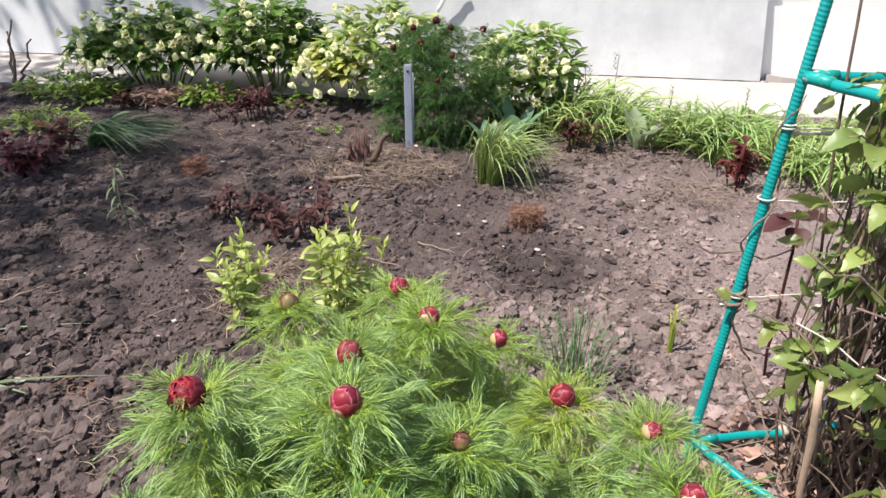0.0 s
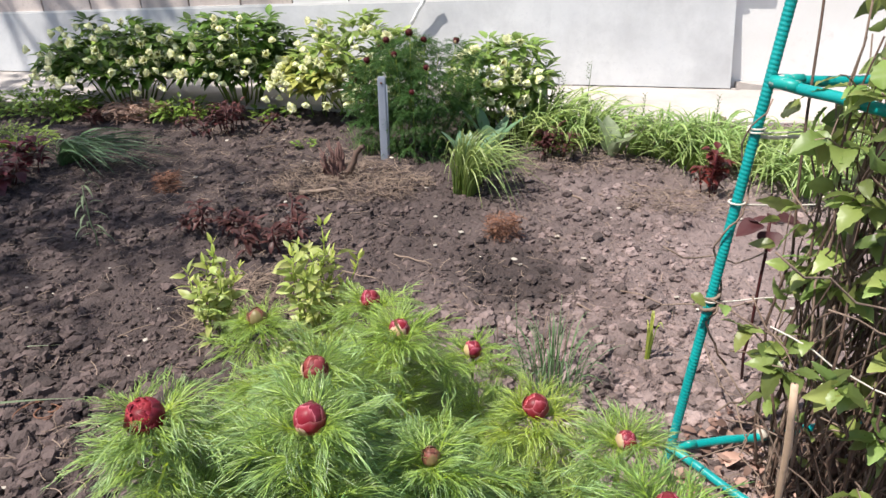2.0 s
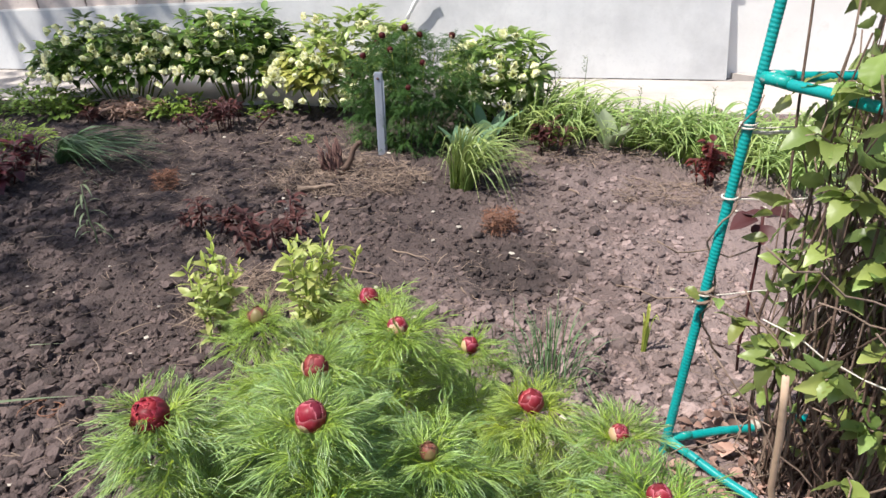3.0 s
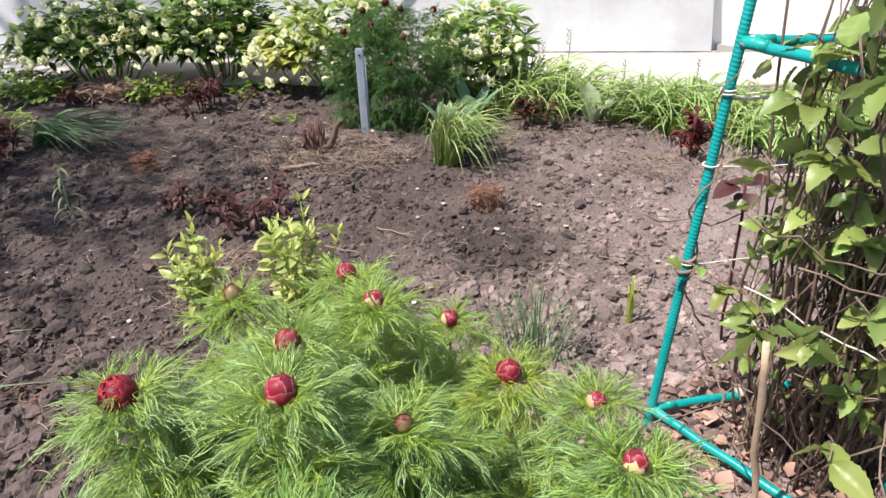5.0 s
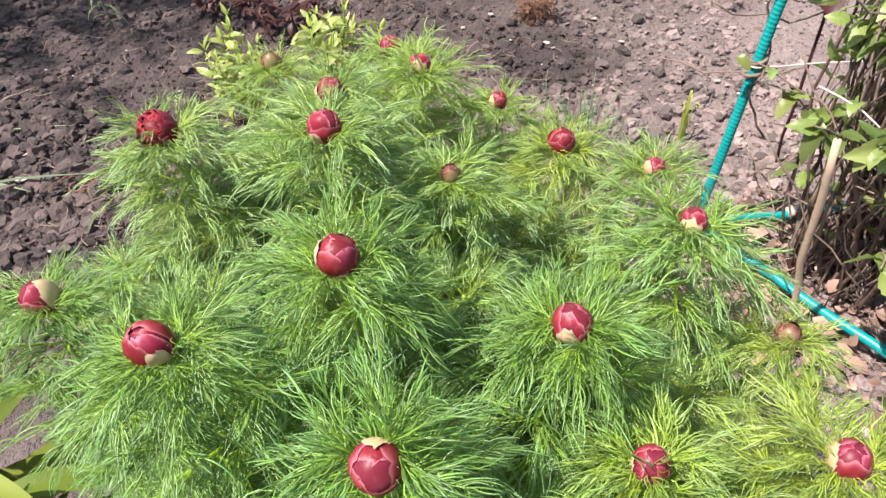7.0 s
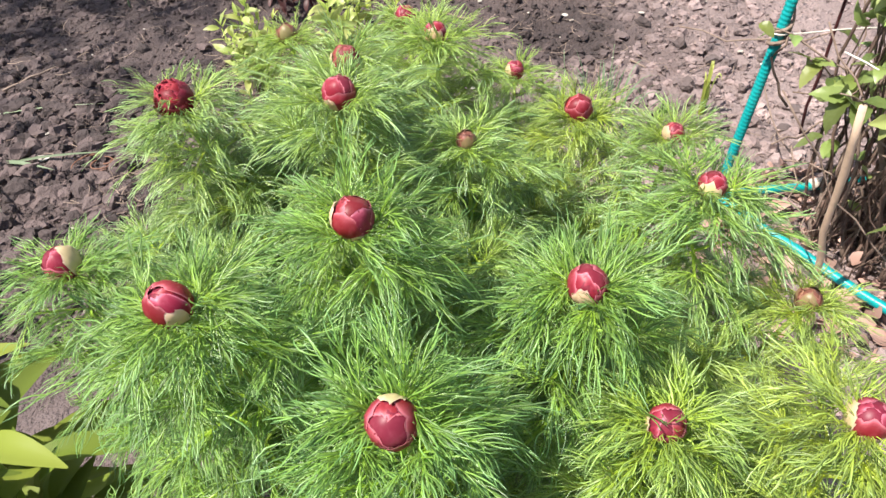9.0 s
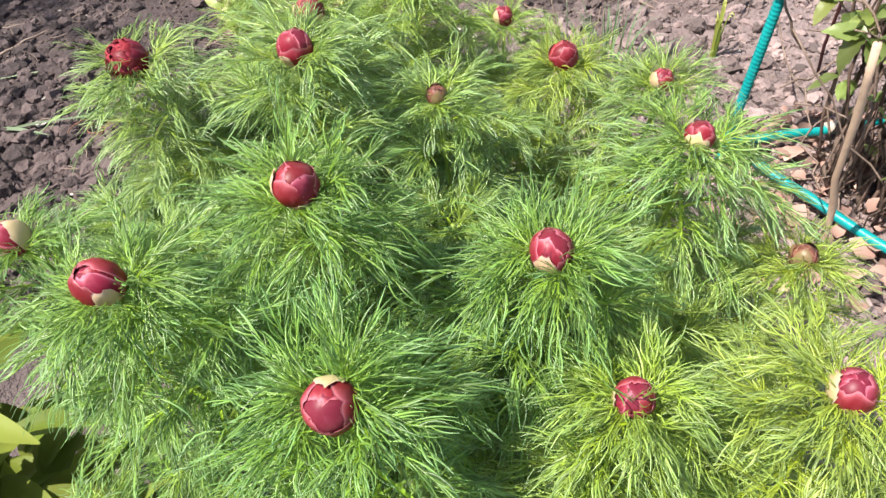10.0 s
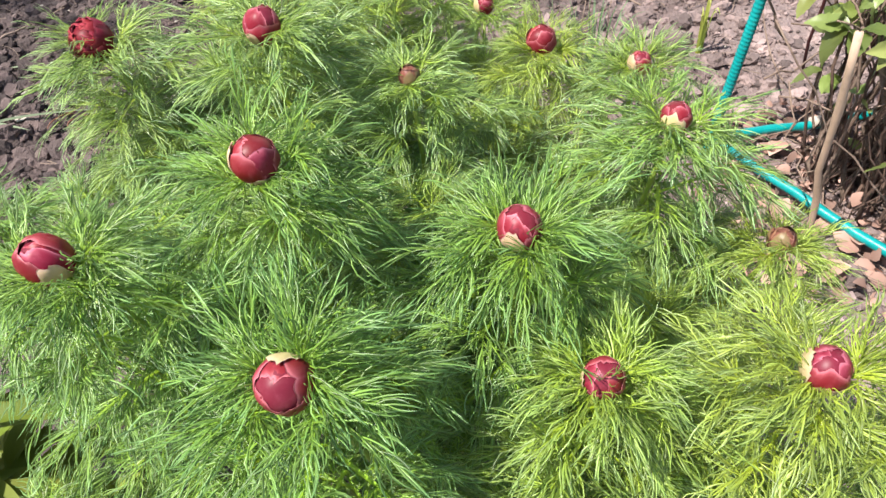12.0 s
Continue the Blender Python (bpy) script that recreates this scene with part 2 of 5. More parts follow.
class Geo:
    """Gathers pieces of one mesh."""

    def __init__(self):
        self.v, self.f, self.u, self.n = [], [], [], 0

    def add(self, verts, faces, uv=None):
        verts = np.asarray(verts, float).reshape(-1, 3)
        self.v.append(verts)
        self.f.append(np.asarray(faces) + self.n)
        self.u.append(np.full((len(verts), 2), 0.5) if uv is None else np.asarray(uv, float).reshape(-1, 2))
        self.n += len(verts)
        return self

    def mesh(self, name, material, smooth=True):
        return mesh_of(name, np.concatenate(self.v), np.concatenate(self.f), material, np.concatenate(self.u), smooth)


def part(name, me, parent, label="", m=None):
    """One mesh as a part under a thing or a part."""
    ob = new(name, me)
    ob.parent = parent
    if m is not None:
        ob.matrix_basis = m
    return tagged(ob, label)


def thing(name, label, category, at=(0, 0, 0), group="", kind=""):
    ob = new(name)
    ob.location = at
    ob.empty_display_size = 0.05
    return tagged(ob, label, category, group, kind)


def unit(a):
    return a / np.maximum(np.linalg.norm(a, axis=-1, keepdims=True), 1e-9)


def ribbons(P, W, side, fold=0.0, seed=0):
    """Many blades at once: P (n, k, 3) midlines, W (n, k) half widths, side (n, 3) across. Returns verts, faces, uv."""
    n, k, _ = P.shape
    tan = unit(np.gradient(P, axis=1))
    s = unit(side[:, None, :] - (side[:, None, :] * tan).sum(-1, keepdims=True) * tan)
    up = np.cross(s, tan)
    cols = 3 if fold else 2
    off = np.linspace(-1, 1, cols)
    V = P[:, :, None, :] + s[:, :, None, :] * (W[:, :, None] * off)[..., None]
    if fold:
        V = V + up[:, :, None, :] * (W[:, :, None] * fold * np.abs(off))[..., None]
    idx = np.arange(n * k * cols).reshape(n, k, cols)
    F = np.stack([idx[:, :-1, :-1], idx[:, :-1, 1:], idx[:, 1:, 1:], idx[:, 1:, :-1]], -1).reshape(-1, 4)
    r = np.random.default_rng(seed).random(n)
    U = np.stack([np.broadcast_to(np.linspace(0, 1, k)[None, :, None], (n, k, cols)), np.broadcast_to(r[:, None, None], (n, k, cols))], -1)
    return V.reshape(-1, 3), F, U.reshape(-1, 2)


def tube(points, radii, sides=8, cap=True, tone=0.5):
    """A round bar along points. Returns verts, faces, uv."""
    P = np.asarray(points, float)
    k = len(P)
    R = np.broadcast_to(np.asarray(radii, float), (k,))
    tan = unit(np.gradient(P, axis=0))
    ref = np.array([0, 0, 1.0]) if abs(tan[0, 2]) < 0.9 else np.array([1.0, 0, 0])
    a = unit(np.cross(tan, ref))
    b = np.cross(tan, a)
    ang = np.linspace(0, 2 * np.pi, sides, endpoint=False)
    V = P[:, None] + R[:, None, None] * (a[:, None] * np.cos(ang)[None, :, None] + b[:, None] * np.sin(ang)[None, :, None])
    idx = np.arange(k * sides).reshape(k, sides)
    nxt = np.roll(idx, -1, axis=1)
    F = np.stack([idx[:-1], nxt[:-1], nxt[1:], idx[1:]], -1).reshape(-1, 4)
    V = V.reshape(-1, 3)
    U = np.stack([np.repeat(np.linspace(0, 1, k), sides), np.full(k * sides, tone)], -1)
    if cap:
        for ring, centre in ((idx[0][::-1], P[0]), (idx[-1], P[-1])):
            c = len(V)
            V = np.vstack([V, centre[None]])
            U = np.vstack([U, [[0.5, tone]]])
            nx = np.roll(ring, -1)
            half = len(ring) // 2
            F = np.vstack([F, np.stack([np.full(half, c), ring[0::2][:half], ring[1::2][:half], np.roll(ring, -2)[0::2][:half]], -1)])
    return V, F, U


def bent(p, q, sag=0.0, k=8, wob=0.0, r=None):
    """Points from p to q with some sag and wobble."""
    t = np.linspace(0, 1, k)[:, None]
    P = np.asarray(p, float) * (1 - t) + np.asarray(q, float) * t
    P[:, 2] -= sag * 4 * (t * (1 - t))[:, 0]
    if wob:
        P[1:-1] += (r or rng).normal(0, wob, (k - 2, 3))
    return P


def blade(L, W, k=7, cols=5, fold=0.25, bend=0.3, wide=0.45, wave=0.0, tone=0.5, r=None, vein=0.0):
    """One leaf along +y in the xy plane, folded along the midrib, drooping at its tip. Returns verts, faces, uv."""
    r = r or rng
    t = np.linspace(0, 1, k)
    w = W * np.clip(np.sin(np.pi * np.clip(t, 0.015, 0.985) ** (math.log(0.5) / math.log(wide))), 0.03, 1) ** 0.85
    ang = -bend * t
    dy, dz = np.cos(np.cumsum(np.full(k, -bend / k))), np.sin(np.cumsum(np.full(k, -bend / k)))
    y, z = np.cumsum(dy) * L / k, np.cumsum(dz) * L / k
    c = np.linspace(-1, 1, cols)
    V = np.zeros((k, cols, 3))
    V[..., 0] = w[:, None] * c
    V[..., 1] = y[:, None]
    V[..., 2] = z[:, None] + fold * w[:, None] * np.abs(c) + wave * W * np.sin(t * 9 + r.random() * 6)[:, None] * np.abs(c)
    if vein:
        V[..., 2] += vein * W * np.sin((t[:, None] - 0.45 * np.abs(c)[None]) * 2 * np.pi * 5) * np.abs(c)[None] * np.clip(w / W, 0, 1)[:, None]
        V[..., 0] *= 1 + 0.045 * np.where(np.arange(k) % 2, 1, -1)[:, None]
    idx = np.arange(k * cols).reshape(k, cols)
    F = np.stack([idx[:-1, :-1], idx[:-1, 1:], idx[1:, 1:], idx[1:, :-1]], -1).reshape(-1, 4)
    U = np.stack([np.repeat(t, cols), np.full(k * cols, tone)], -1)
    return V.reshape(-1, 3), F, U


def moved(V, m):
    m = np.array(m)
    return np.asarray(V) @ m[:3, :3].T + m[:3, 3]


def facing(at, way, roll=0.0, size=1.0):
    """A matrix that puts +y of a leaf along way, with its upper side up."""
    way = Vector(way).normalized()
    x = way.cross(Vector((0, 0, 1)))
    x = Vector((1, 0, 0)) if x.length < 1e-4 else x.normalized()
    z = x.cross(way)
    m = Matrix((x, way, z)).transposed().to_4x4()
    return Matrix.Translation(at) @ m @ Matrix.Rotation(roll, 4, "Y") @ Matrix.Diagonal((size, size, size, 1))


def arcs(n, base, spread, height, reach, k=7, r=None, lean=(0, 0), droop=1.0):
    """Midlines of n strap leaves that rise from round base and arch outwards."""
    r = r or rng
    az = r.random(n) * 2 * np.pi
    out = np.stack([np.cos(az), np.sin(az)], -1) * reach * (0.35 + 0.65 * r.random(n))[:, None] + np.array(lean)
    h = height * (0.55 + 0.45 * r.random(n))
    t = np.linspace(0, 1, k)
    P = np.zeros((n, k, 3))
    start = np.stack([np.cos(az), np.sin(az)], -1) * spread * np.sqrt(r.random(n))[:, None]
    P[..., :2] = np.asarray(base)[:2] + start[:, None] + out[:, None] * (t ** 1.6)[None, :, None]
    top = 0.55 + 0.45 * r.random(n)
    P[..., 2] = np.asarray(base)[2] + h[:, None] * (1 - ((t[None] - top[:, None]) / top[:, None]) ** 2 * np.where(t[None] > top[:, None], droop, 1))
    P[..., 2] = np.maximum(P[..., 2], np.asarray(base)[2] - 0.01 + 0.02 * t)
    return P, az


def strap(t, w):
    """Half widths along a strap leaf."""
    return w * np.clip(1 - t ** 4, 0.05, 1) * (0.7 + 0.3 * np.sin(np.pi * t))

# ---- ground, path, house wall ----
def soil_height(x, y):
    v = Vector((x, y, 0))
    h = 0.014 * noise.noise(v * 1.3) + 0.012 * noise.noise(v * 5.1 + Vector((3, 1, 0))) + 0.026 * (abs(noise.noise(v * 11.0)) - 0.25) + 0.021 * abs(noise.noise(v * 27.0)) - 0.005
    # a shallow hollow and a low ridge in the tilled bed
    h -= 0.022 * math.exp(-((x - 0.1) ** 2 + (y - 1.79) ** 2) / 0.03)
    h += 0.02 * math.exp(-((x + 0.72) ** 2 + (y - 2.62) ** 2) / 0.06)
    return h


def ground_sheet():
    xs = np.concatenate([[-80, -40, -20, -11, -7.5], np.concatenate([np.arange(-5.2, -2.6, 0.03), np.arange(-2.6, 1.8, 0.0135), np.arange(1.8, 3.0, 0.03)]), [4.2, 7, 12, 25, 50, 80]])
    ys = np.concatenate([[-80, -40, -18, -8, -4, -2], np.concatenate([np.arange(-0.9, 0.4, 0.04), np.arange(0.4, 3.75, 0.0135)]), np.arange(3.8, 5, 0.2), [6, 9, 18, 40, 80]])
    X, Y = np.meshgrid(xs, ys, indexing="ij")
    Z = np.zeros_like(X)
    for i, x in enumerate(xs):
        for j, y in enumerate(ys):
            if -6 < x < 3.2 and -1 < y < 3.75:
                Z[i, j] = soil_height(x, y)
            elif y >= 3.75:
                Z[i, j] = 0.004
    idx = np.arange(X.size).reshape(X.shape)
    F = np.stack([idx[:-1, :-1], idx[1:, :-1], idx[1:, 1:], idx[:-1, 1:]], -1).reshape(-1, 4)
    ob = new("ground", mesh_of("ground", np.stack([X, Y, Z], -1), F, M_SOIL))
    return tagged(ob, "grey-brown tilled garden soil, crumbly and lumpy", "soil", kind="structure")


ground_sheet()


def icos(sub):
    bm = bmesh.new()
    bmesh.ops.create_icosphere(bm, subdivisions=sub, radius=1)
    bm.verts.ensure_lookup_table()
    V = np.array([v.co[:] for v in bm.verts])
    F = np.array([[v.index for v in f.verts] for f in bm.faces])
    bm.free()
    return V, F


def clod_field():
    """Thousands of crumbs and lumps half sunk in the bed."""
    r = np.random.default_rng(11)
    g = Geo()
    shapes = []
    for sub in (1, 2):
        V, F = icos(sub)
        for s in range(8):
            o = Vector((s * 7.3, sub * 3.1, 0))
            d = np.array([1 + 0.6 * noise.noise(Vector(v) * 1.6 + o) + 0.45 * noise.noise(Vector(v) * 4.6 + o) + r.uniform(-0.14, 0.14) for v in V])
            shapes.append((sub, V * d[:, None], F))
    small = [s for s in shapes if s[0] == 1]
    large = [s for s in shapes if s[0] == 2]
    n = 40000
    for i in range(n):
        # denser towards the camera side, and in the cloddy right and left parts of the bed
        y = 0.45 + 3.25 * r.random() ** 1.45
        x = r.uniform(-0.9 - 0.78 * y, 0.75 + 0.42 * y)
        size = min(0.0041 * (r.pareto(1.65) + 1), 0.021)
        dens = noise.noise(Vector((x * 1.5, y * 1.5, 5)))
        if size > 0.011 and dens < -0.08 and r.random() < 0.75:
            continue
        size *= (0.85 + 0.35 * dens) * (1.16 if x < -0.35 and y < 2.3 else 0.78 if y > 1.6 else 1.0)
        sub, V, F = large[r.integers(8)] if size > 0.0085 else small[r.integers(8)]
        a = r.uniform(0, 6.28)
        rot = np.array([[math.cos(a), -math.sin(a), 0], [math.sin(a), math.cos(a), 0], [0, 0, 1]])
        sc = size * np.array([r.uniform(0.8, 1.3), r.uniform(0.8, 1.3), r.uniform(0.65, 1.0)])
        g.add((V * sc) @ rot.T + (x, y, soil_height(x, y) + size * r.uniform(-0.25, 0.42)), F)
    ob = new("soil_clods", g.mesh("soil_clods", M_CLOD, False))
    return tagged(ob, "loose grey-brown soil clods strewn over the bed", "soil clods", kind="stuff")


clod_field()


def wall_y(x):
    return 4.43 - 0.062 * x


def prism(g, x0, x1, d0, d1, z0, z1, seg=1, rise=0.0, rough=0.0, r=None, rise0=0.0, batter=0.0, cant=0.0):
    """A block along the house: d is the distance in front of the wall's face (negative: into it)."""
    r = r or rng
    xs = np.linspace(x0, x1, seg + 1)
    V = []
    for x in xs:
        j = r.normal(0, rough, 2) if rough else (0, 0)
        for d, z in ((d1 + j[0], z0 + rise0 * x), (d0, z0 + rise0 * x), (d0, z1 + rise * x), (d1 + j[0] - batter, z1 + rise * x + j[1])):
            V.append((x - (cant if x == xs[-1] and z > 0.3 else 0), wall_y(x) - d, z))
    idx = np.arange(len(V)).reshape(-1, 4)
    nxt = np.roll(idx, -1, axis=1)
    F = np.stack([idx[:-1], nxt[:-1], nxt[1:], idx[1:]], -1).reshape(-1, 4)
    F = np.vstack([F, idx[0][::-1][None], idx[-1][None]])
    return g.add(V, F)


def house():
    wall = tagged(new("wall_house", prism(Geo(), -9, 9, -0.35, -0.13, -0.1, 3.2).mesh("wall_house", M_WHITE, False)),
                  "white limewashed house wall above a plaster plinth", "wall", kind="structure")
    part("plinth", prism(Geo(), -9, 1.41, -0.13, 0.0, 0.024, 0.55, 90, 0.031, 0.0012, None, 0.0, 0.045, 0.045).mesh("plinth", M_PLASTER, False), wall, "grey stained plaster plinth, cracked at its foot")
    part("ledge", prism(Geo(), -9, 1.41, -0.128, -0.046, 0.5475, 0.565, 60, 0.031, 0.001, None, 0.031).mesh("ledge", M_WHITE, False), wall, "thin pale mortar ledge")
    part("corner_pier", prism(Geo(), 1.35, 9, -0.13, -0.088, -0.06, 1.3, 20).mesh("corner_pier", M_WHITE, False), wall, "bright white recessed plaster")
    part("foot_block", prism(Geo(), 1.455, 1.95, -0.085, -0.012, -0.04, 0.052, 6, 0, 0.007).mesh("foot_block", M_SLAB, False), wall, "broken pale mortar block at the foot of the wall")
    part("footing", prism(Geo(), -9, 1.4, -0.13, -0.03, -0.06, 0.023, 40, 0, 0.002).mesh("footing", M_BRICK, False), wall, "recessed dark footing under the plinth")
    # broken mortar lumps in the gap under the plinth
    x = -4.2
    while x < 1.35:
        w = rng.uniform(0.05, 0.3)
        part("mortar_lump", prism(Geo(), x, x + w, -0.03, rng.uniform(-0.004, 0.012), 0.008, rng.uniform(0.014, 0.024), 6, 0, 0.003).mesh("mortar_lump", M_SLAB, False), wall)
        x += w + rng.uniform(0.01, 0.12)
    # pinkish facing blocks on the ledge, at the far end of the wall
    x = -8.5
    while x < 1.3:
        w = 0.37 + 0.04 * rng.random()
        for row in range(2):
            part("facing_block", prism(Geo(), x + row * 0.18, x + row * 0.18 + w - 0.012, -0.128, -0.055 + 0.008 * rng.random(), 0.564 + row * 0.2 + 0.031 * x, 0.76 + row * 0.2 + 0.031 * x).mesh("facing_block", M_BLOCK if x < -1.6 else M_WHITE, False), wall)
        x += w
    pipe = bent((-0.66, wall_y(-0.6) - 0.02, 0.40), (-0.52, wall_y(-0.6) - 0.03, 0.62), 0.0, 6, 0.004)
    tagged(new("wall_cable", Geo().add(*tube(pipe, 0.013, 8)).mesh("wall_cable", M_PIPE)), "short pale conduit stub on the plinth", "conduit")
    # concrete path between bed and wall
    xs = np.linspace(-9, 9, 91)
    g = Geo()
    V = []
    for x in xs:
        f = wall_y(x) - 0.74 + 0.02 * x + rng.normal(0, 0.008)
        for y, z in ((f, -0.08), (f, 0.004), (f + 0.015, 0.014), (wall_y(x) + 0.11, 0.016), (wall_y(x) + 0.11, -0.08)):
            V.append((x, y, z))
    idx = np.arange(len(V)).reshape(-1, 5)
    nxt = np.roll(idx, -1, axis=1)
    F = np.stack([idx[:-1], nxt[:-1], nxt[1:], idx[1:]], -1).reshape(-1, 4)
    tagged(new("pavement", g.add(V, F).mesh("pavement", M_SLAB, False)), "pale worn concrete path beside the house wall", "path", kind="structure")


house()


# ---- the tree out of view whose crown shades the far bed ----
def shade_tree():
    t = thing("garden_tree", "tall broadleaf garden tree with an uneven leafy crown", "tree", (-5.6, 0.1, 0))
    P = bent((0, 0, -0.1), (0.3, 0.2, 4.2), 0, 9, 0.04)
    part("trunk", Geo().add(*tube(P, np.linspace(0.17, 0.1, 9), 12)).mesh("trunk", M_BARK), t)
    r = np.random.default_rng(3)
    tips = []
    for i in range(9):
        a = i * 2.4
        q = (-0.25 + 1.3 * math.cos(a) * r.uniform(0.6, 1), 2.9 + 0.95 * math.sin(a) * r.uniform(0.6, 1), r.uniform(4.6, 6.8))
        L = bent((0.25, 0.15, 2.9 + 0.12 * i), q, -0.1, 7, 0.06, r)
        part("limb", Geo().add(*tube(L, np.linspace(0.06, 0.015, 7), 7)).mesh("limb", M_BARK), t)
        tips += [L[4], L[5], L[6]]
    # a long low bough over the near bed
    bough = bent((0.2, 0.1, 3.0), (1.2, 0.7, 4.7), -0.15, 8, 0.05, r)
    part("limb", Geo().add(*tube(bough, np.linspace(0.07, 0.03, 8), 8)).mesh("limb", M_BARK), t)
    near = []
    for i in range(22):
        a = i * 2.4
        d = math.sqrt((i + 0.5) / 22)
        q = (1.3 + 0.85 * d * math.cos(a), 0.65 + 0.95 * d * math.sin(a), r.uniform(4.6, 5.3))
        L = bent(bough[4 + i % 4], q, -0.05, 6, 0.04, r)
        part("limb", Geo().add(*tube(L, np.linspace(0.025, 0.008, 6), 6)).mesh("limb", M_BARK), t)
        near.append(L[5])
    g = Geo()
    for c in near:
        for j in range(27):
            p = c + r.normal(0, 0.24, 3)
            L = r.uniform(0.09, 0.15)
            V, F, U = blade(L, L * 0.33, 4, 3, 0.2, 0.4, tone=r.random(), r=r)
            g.add(moved(V, facing(p, r.normal(0, 1, 3) * (1, 1, 0.3), r.uniform(-0.5, 0.5))), F, U)
    for c in tips:
        for j in range(46):
            p = c + r.normal(0, 0.45, 3) * (1.1, 0.8, 0.8)
            L = r.uniform(0.1, 0.17)
            V, F, U = blade(L, L * 0.33, 4, 3, 0.2, 0.4, tone=r.random(), r=r)
            g.add(moved(V, facing(p, r.normal(0, 1, 3) * (1, 1, 0.4), r.uniform(-0.8, 0.8))), F, U)
    part("crown", g.mesh("crown", M_TREE), t, "dense mid-green leaves with gaps")


shade_tree()

# ---- fern-leaved peonies ----
def fern_shoot(seed, height=0.3, leaves=27, subs=10, segs=22, wide=0.00036, size=1.0):
    """Thread-fine, forked foliage of one shoot. Origin at the bud's base, the stem runs down -z."""
    r = np.random.default_rng(seed)
    P, W, S, T = [], [], [], []
    k = 5
    t = np.linspace(0, 1, k)[:, None]
    taper = np.array([0.8, 1.0, 1.08, 0.9, 0.25])
    up = np.array([0, 0, 1.0])

    def put(path, w, side, t0, t1):
        P.append(path)
        W.append(w)
        S.append(side)
        T.append(np.linspace(t0, t1, k))

    for i in range(leaves):
        f = i / (leaves - 1)
        z0 = -0.001 - height * f ** 1.5
        az = i * 2.39996 + r.normal(0, 0.15)
        rise = 0.88 - 1.06 * f ** 0.7 + r.normal(0, 0.12)
        reach = (0.014 + 0.034 * min(f * 3.5, 1)) * size * r.uniform(0.85, 1.2)
        a = np.array([math.cos(az), math.sin(az), 0])
        b = np.array([-math.sin(az), math.cos(az), 0])
        d0 = a * math.cos(rise) + up * math.sin(rise)
        base = up * z0
        put(base + d0 * reach * t - up * 0.1 * reach * t ** 2, 0.0011 * np.linspace(1.1, 0.9, k), b, 0.0, 0.15)
        for j in range(subs):
            s0 = r.uniform(0.25, 1.0) if j else 1.0
            p0 = base + d0 * reach * s0 - up * 0.1 * reach * s0 ** 2
            fan = (j - (subs - 1) / 2) / subs * 3.3 + r.normal(0, 0.2)
            lift = rise * 0.62 + r.normal(0.05, 0.3) - 0.12 * abs(fan)
            d = a * math.cos(fan) * math.cos(lift) + b * math.sin(fan) * math.cos(lift) + up * math.sin(lift)
            side = unit(np.cross(d, up))
            nrm = np.cross(side, d)
            L = size * r.uniform(0.026, 0.05) * (1.1 - 0.15 * abs(fan))
            sag = r.uniform(0.08, 0.5) * L
            line = lambda u: p0 + d * L * u - up * sag * u * u
            put(line(t), 0.95 * wide * np.linspace(1.1, 0.8, k), side, 0.1, 0.5)
            for q in range(segs):
                u = (q + r.random()) / segs
                hand = 1 if q % 2 else -1
                tang = unit(d * L - 2 * up * sag * u)
                fork = hand * r.uniform(0.3, 0.95) * (1.1 - 0.5 * u)
                tip = r.normal(0.1, 0.28)
                e = unit(tang * math.cos(fork) + side * math.sin(fork) + nrm * tip)
                l = size * r.uniform(0.01, 0.027) * (1.12 - 0.35 * u)
                fall = r.uniform(-0.1, 0.4) * l
                path = line(np.array([[u]])) + e * l * t + (tang - e) * l * 0.7 * t ** 2 - up * fall * t ** 2 + side * (r.normal(0, 0.07) * l * np.sin(t * 3.4))
                put(path, wide * r.uniform(0.75, 1.2) * taper, side + nrm * r.normal(0, 0.8), 0.1 + 0.3 * u, 0.6 + 0.4 * u)
    mid, across = np.array(P), np.array(S)
    V, F, U = ribbons(mid, np.array(W), across, 0, seed)
    U[:, 0] = np.repeat(np.array(T).ravel(), 2)
    # the threads are rounded on top: their shading normals lean outwards at both edges
    tan = unit(np.gradient(mid, axis=1))
    s = unit(across[:, None, :] - (across[:, None, :] * tan).sum(-1, keepdims=True) * tan)
    N = unit(np.cross(s, tan)[:, :, None, :] + s[:, :, None, :] * np.array([-0.85, 0.85])[None, None, :, None])
    return V, F, U, N.reshape(-1, 3)


def fern_mesh(seed, material, **kw):
    V, F, U, N = fern_shoot(seed, **kw)
    return mesh_of("fern_foliage", V, F, material, U, True, N)


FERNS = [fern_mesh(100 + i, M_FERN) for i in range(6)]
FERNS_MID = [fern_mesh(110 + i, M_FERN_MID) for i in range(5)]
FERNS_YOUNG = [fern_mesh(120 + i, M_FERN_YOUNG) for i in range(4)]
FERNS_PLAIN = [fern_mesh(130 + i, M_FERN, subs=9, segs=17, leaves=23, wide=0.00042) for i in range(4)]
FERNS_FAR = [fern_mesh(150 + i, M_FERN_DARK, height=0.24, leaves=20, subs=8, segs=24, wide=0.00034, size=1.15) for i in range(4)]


def crumple(x, y, z):
    """Shared unevenness of a bud's skin, so that petals lie snug on each other."""
    return 0.075 * noise.noise(Vector((x, y, -z)) * 2.1 + Vector((4, 2, 1))) + 0.035 * noise.noise(Vector((x, y, -z)) * 5.0)


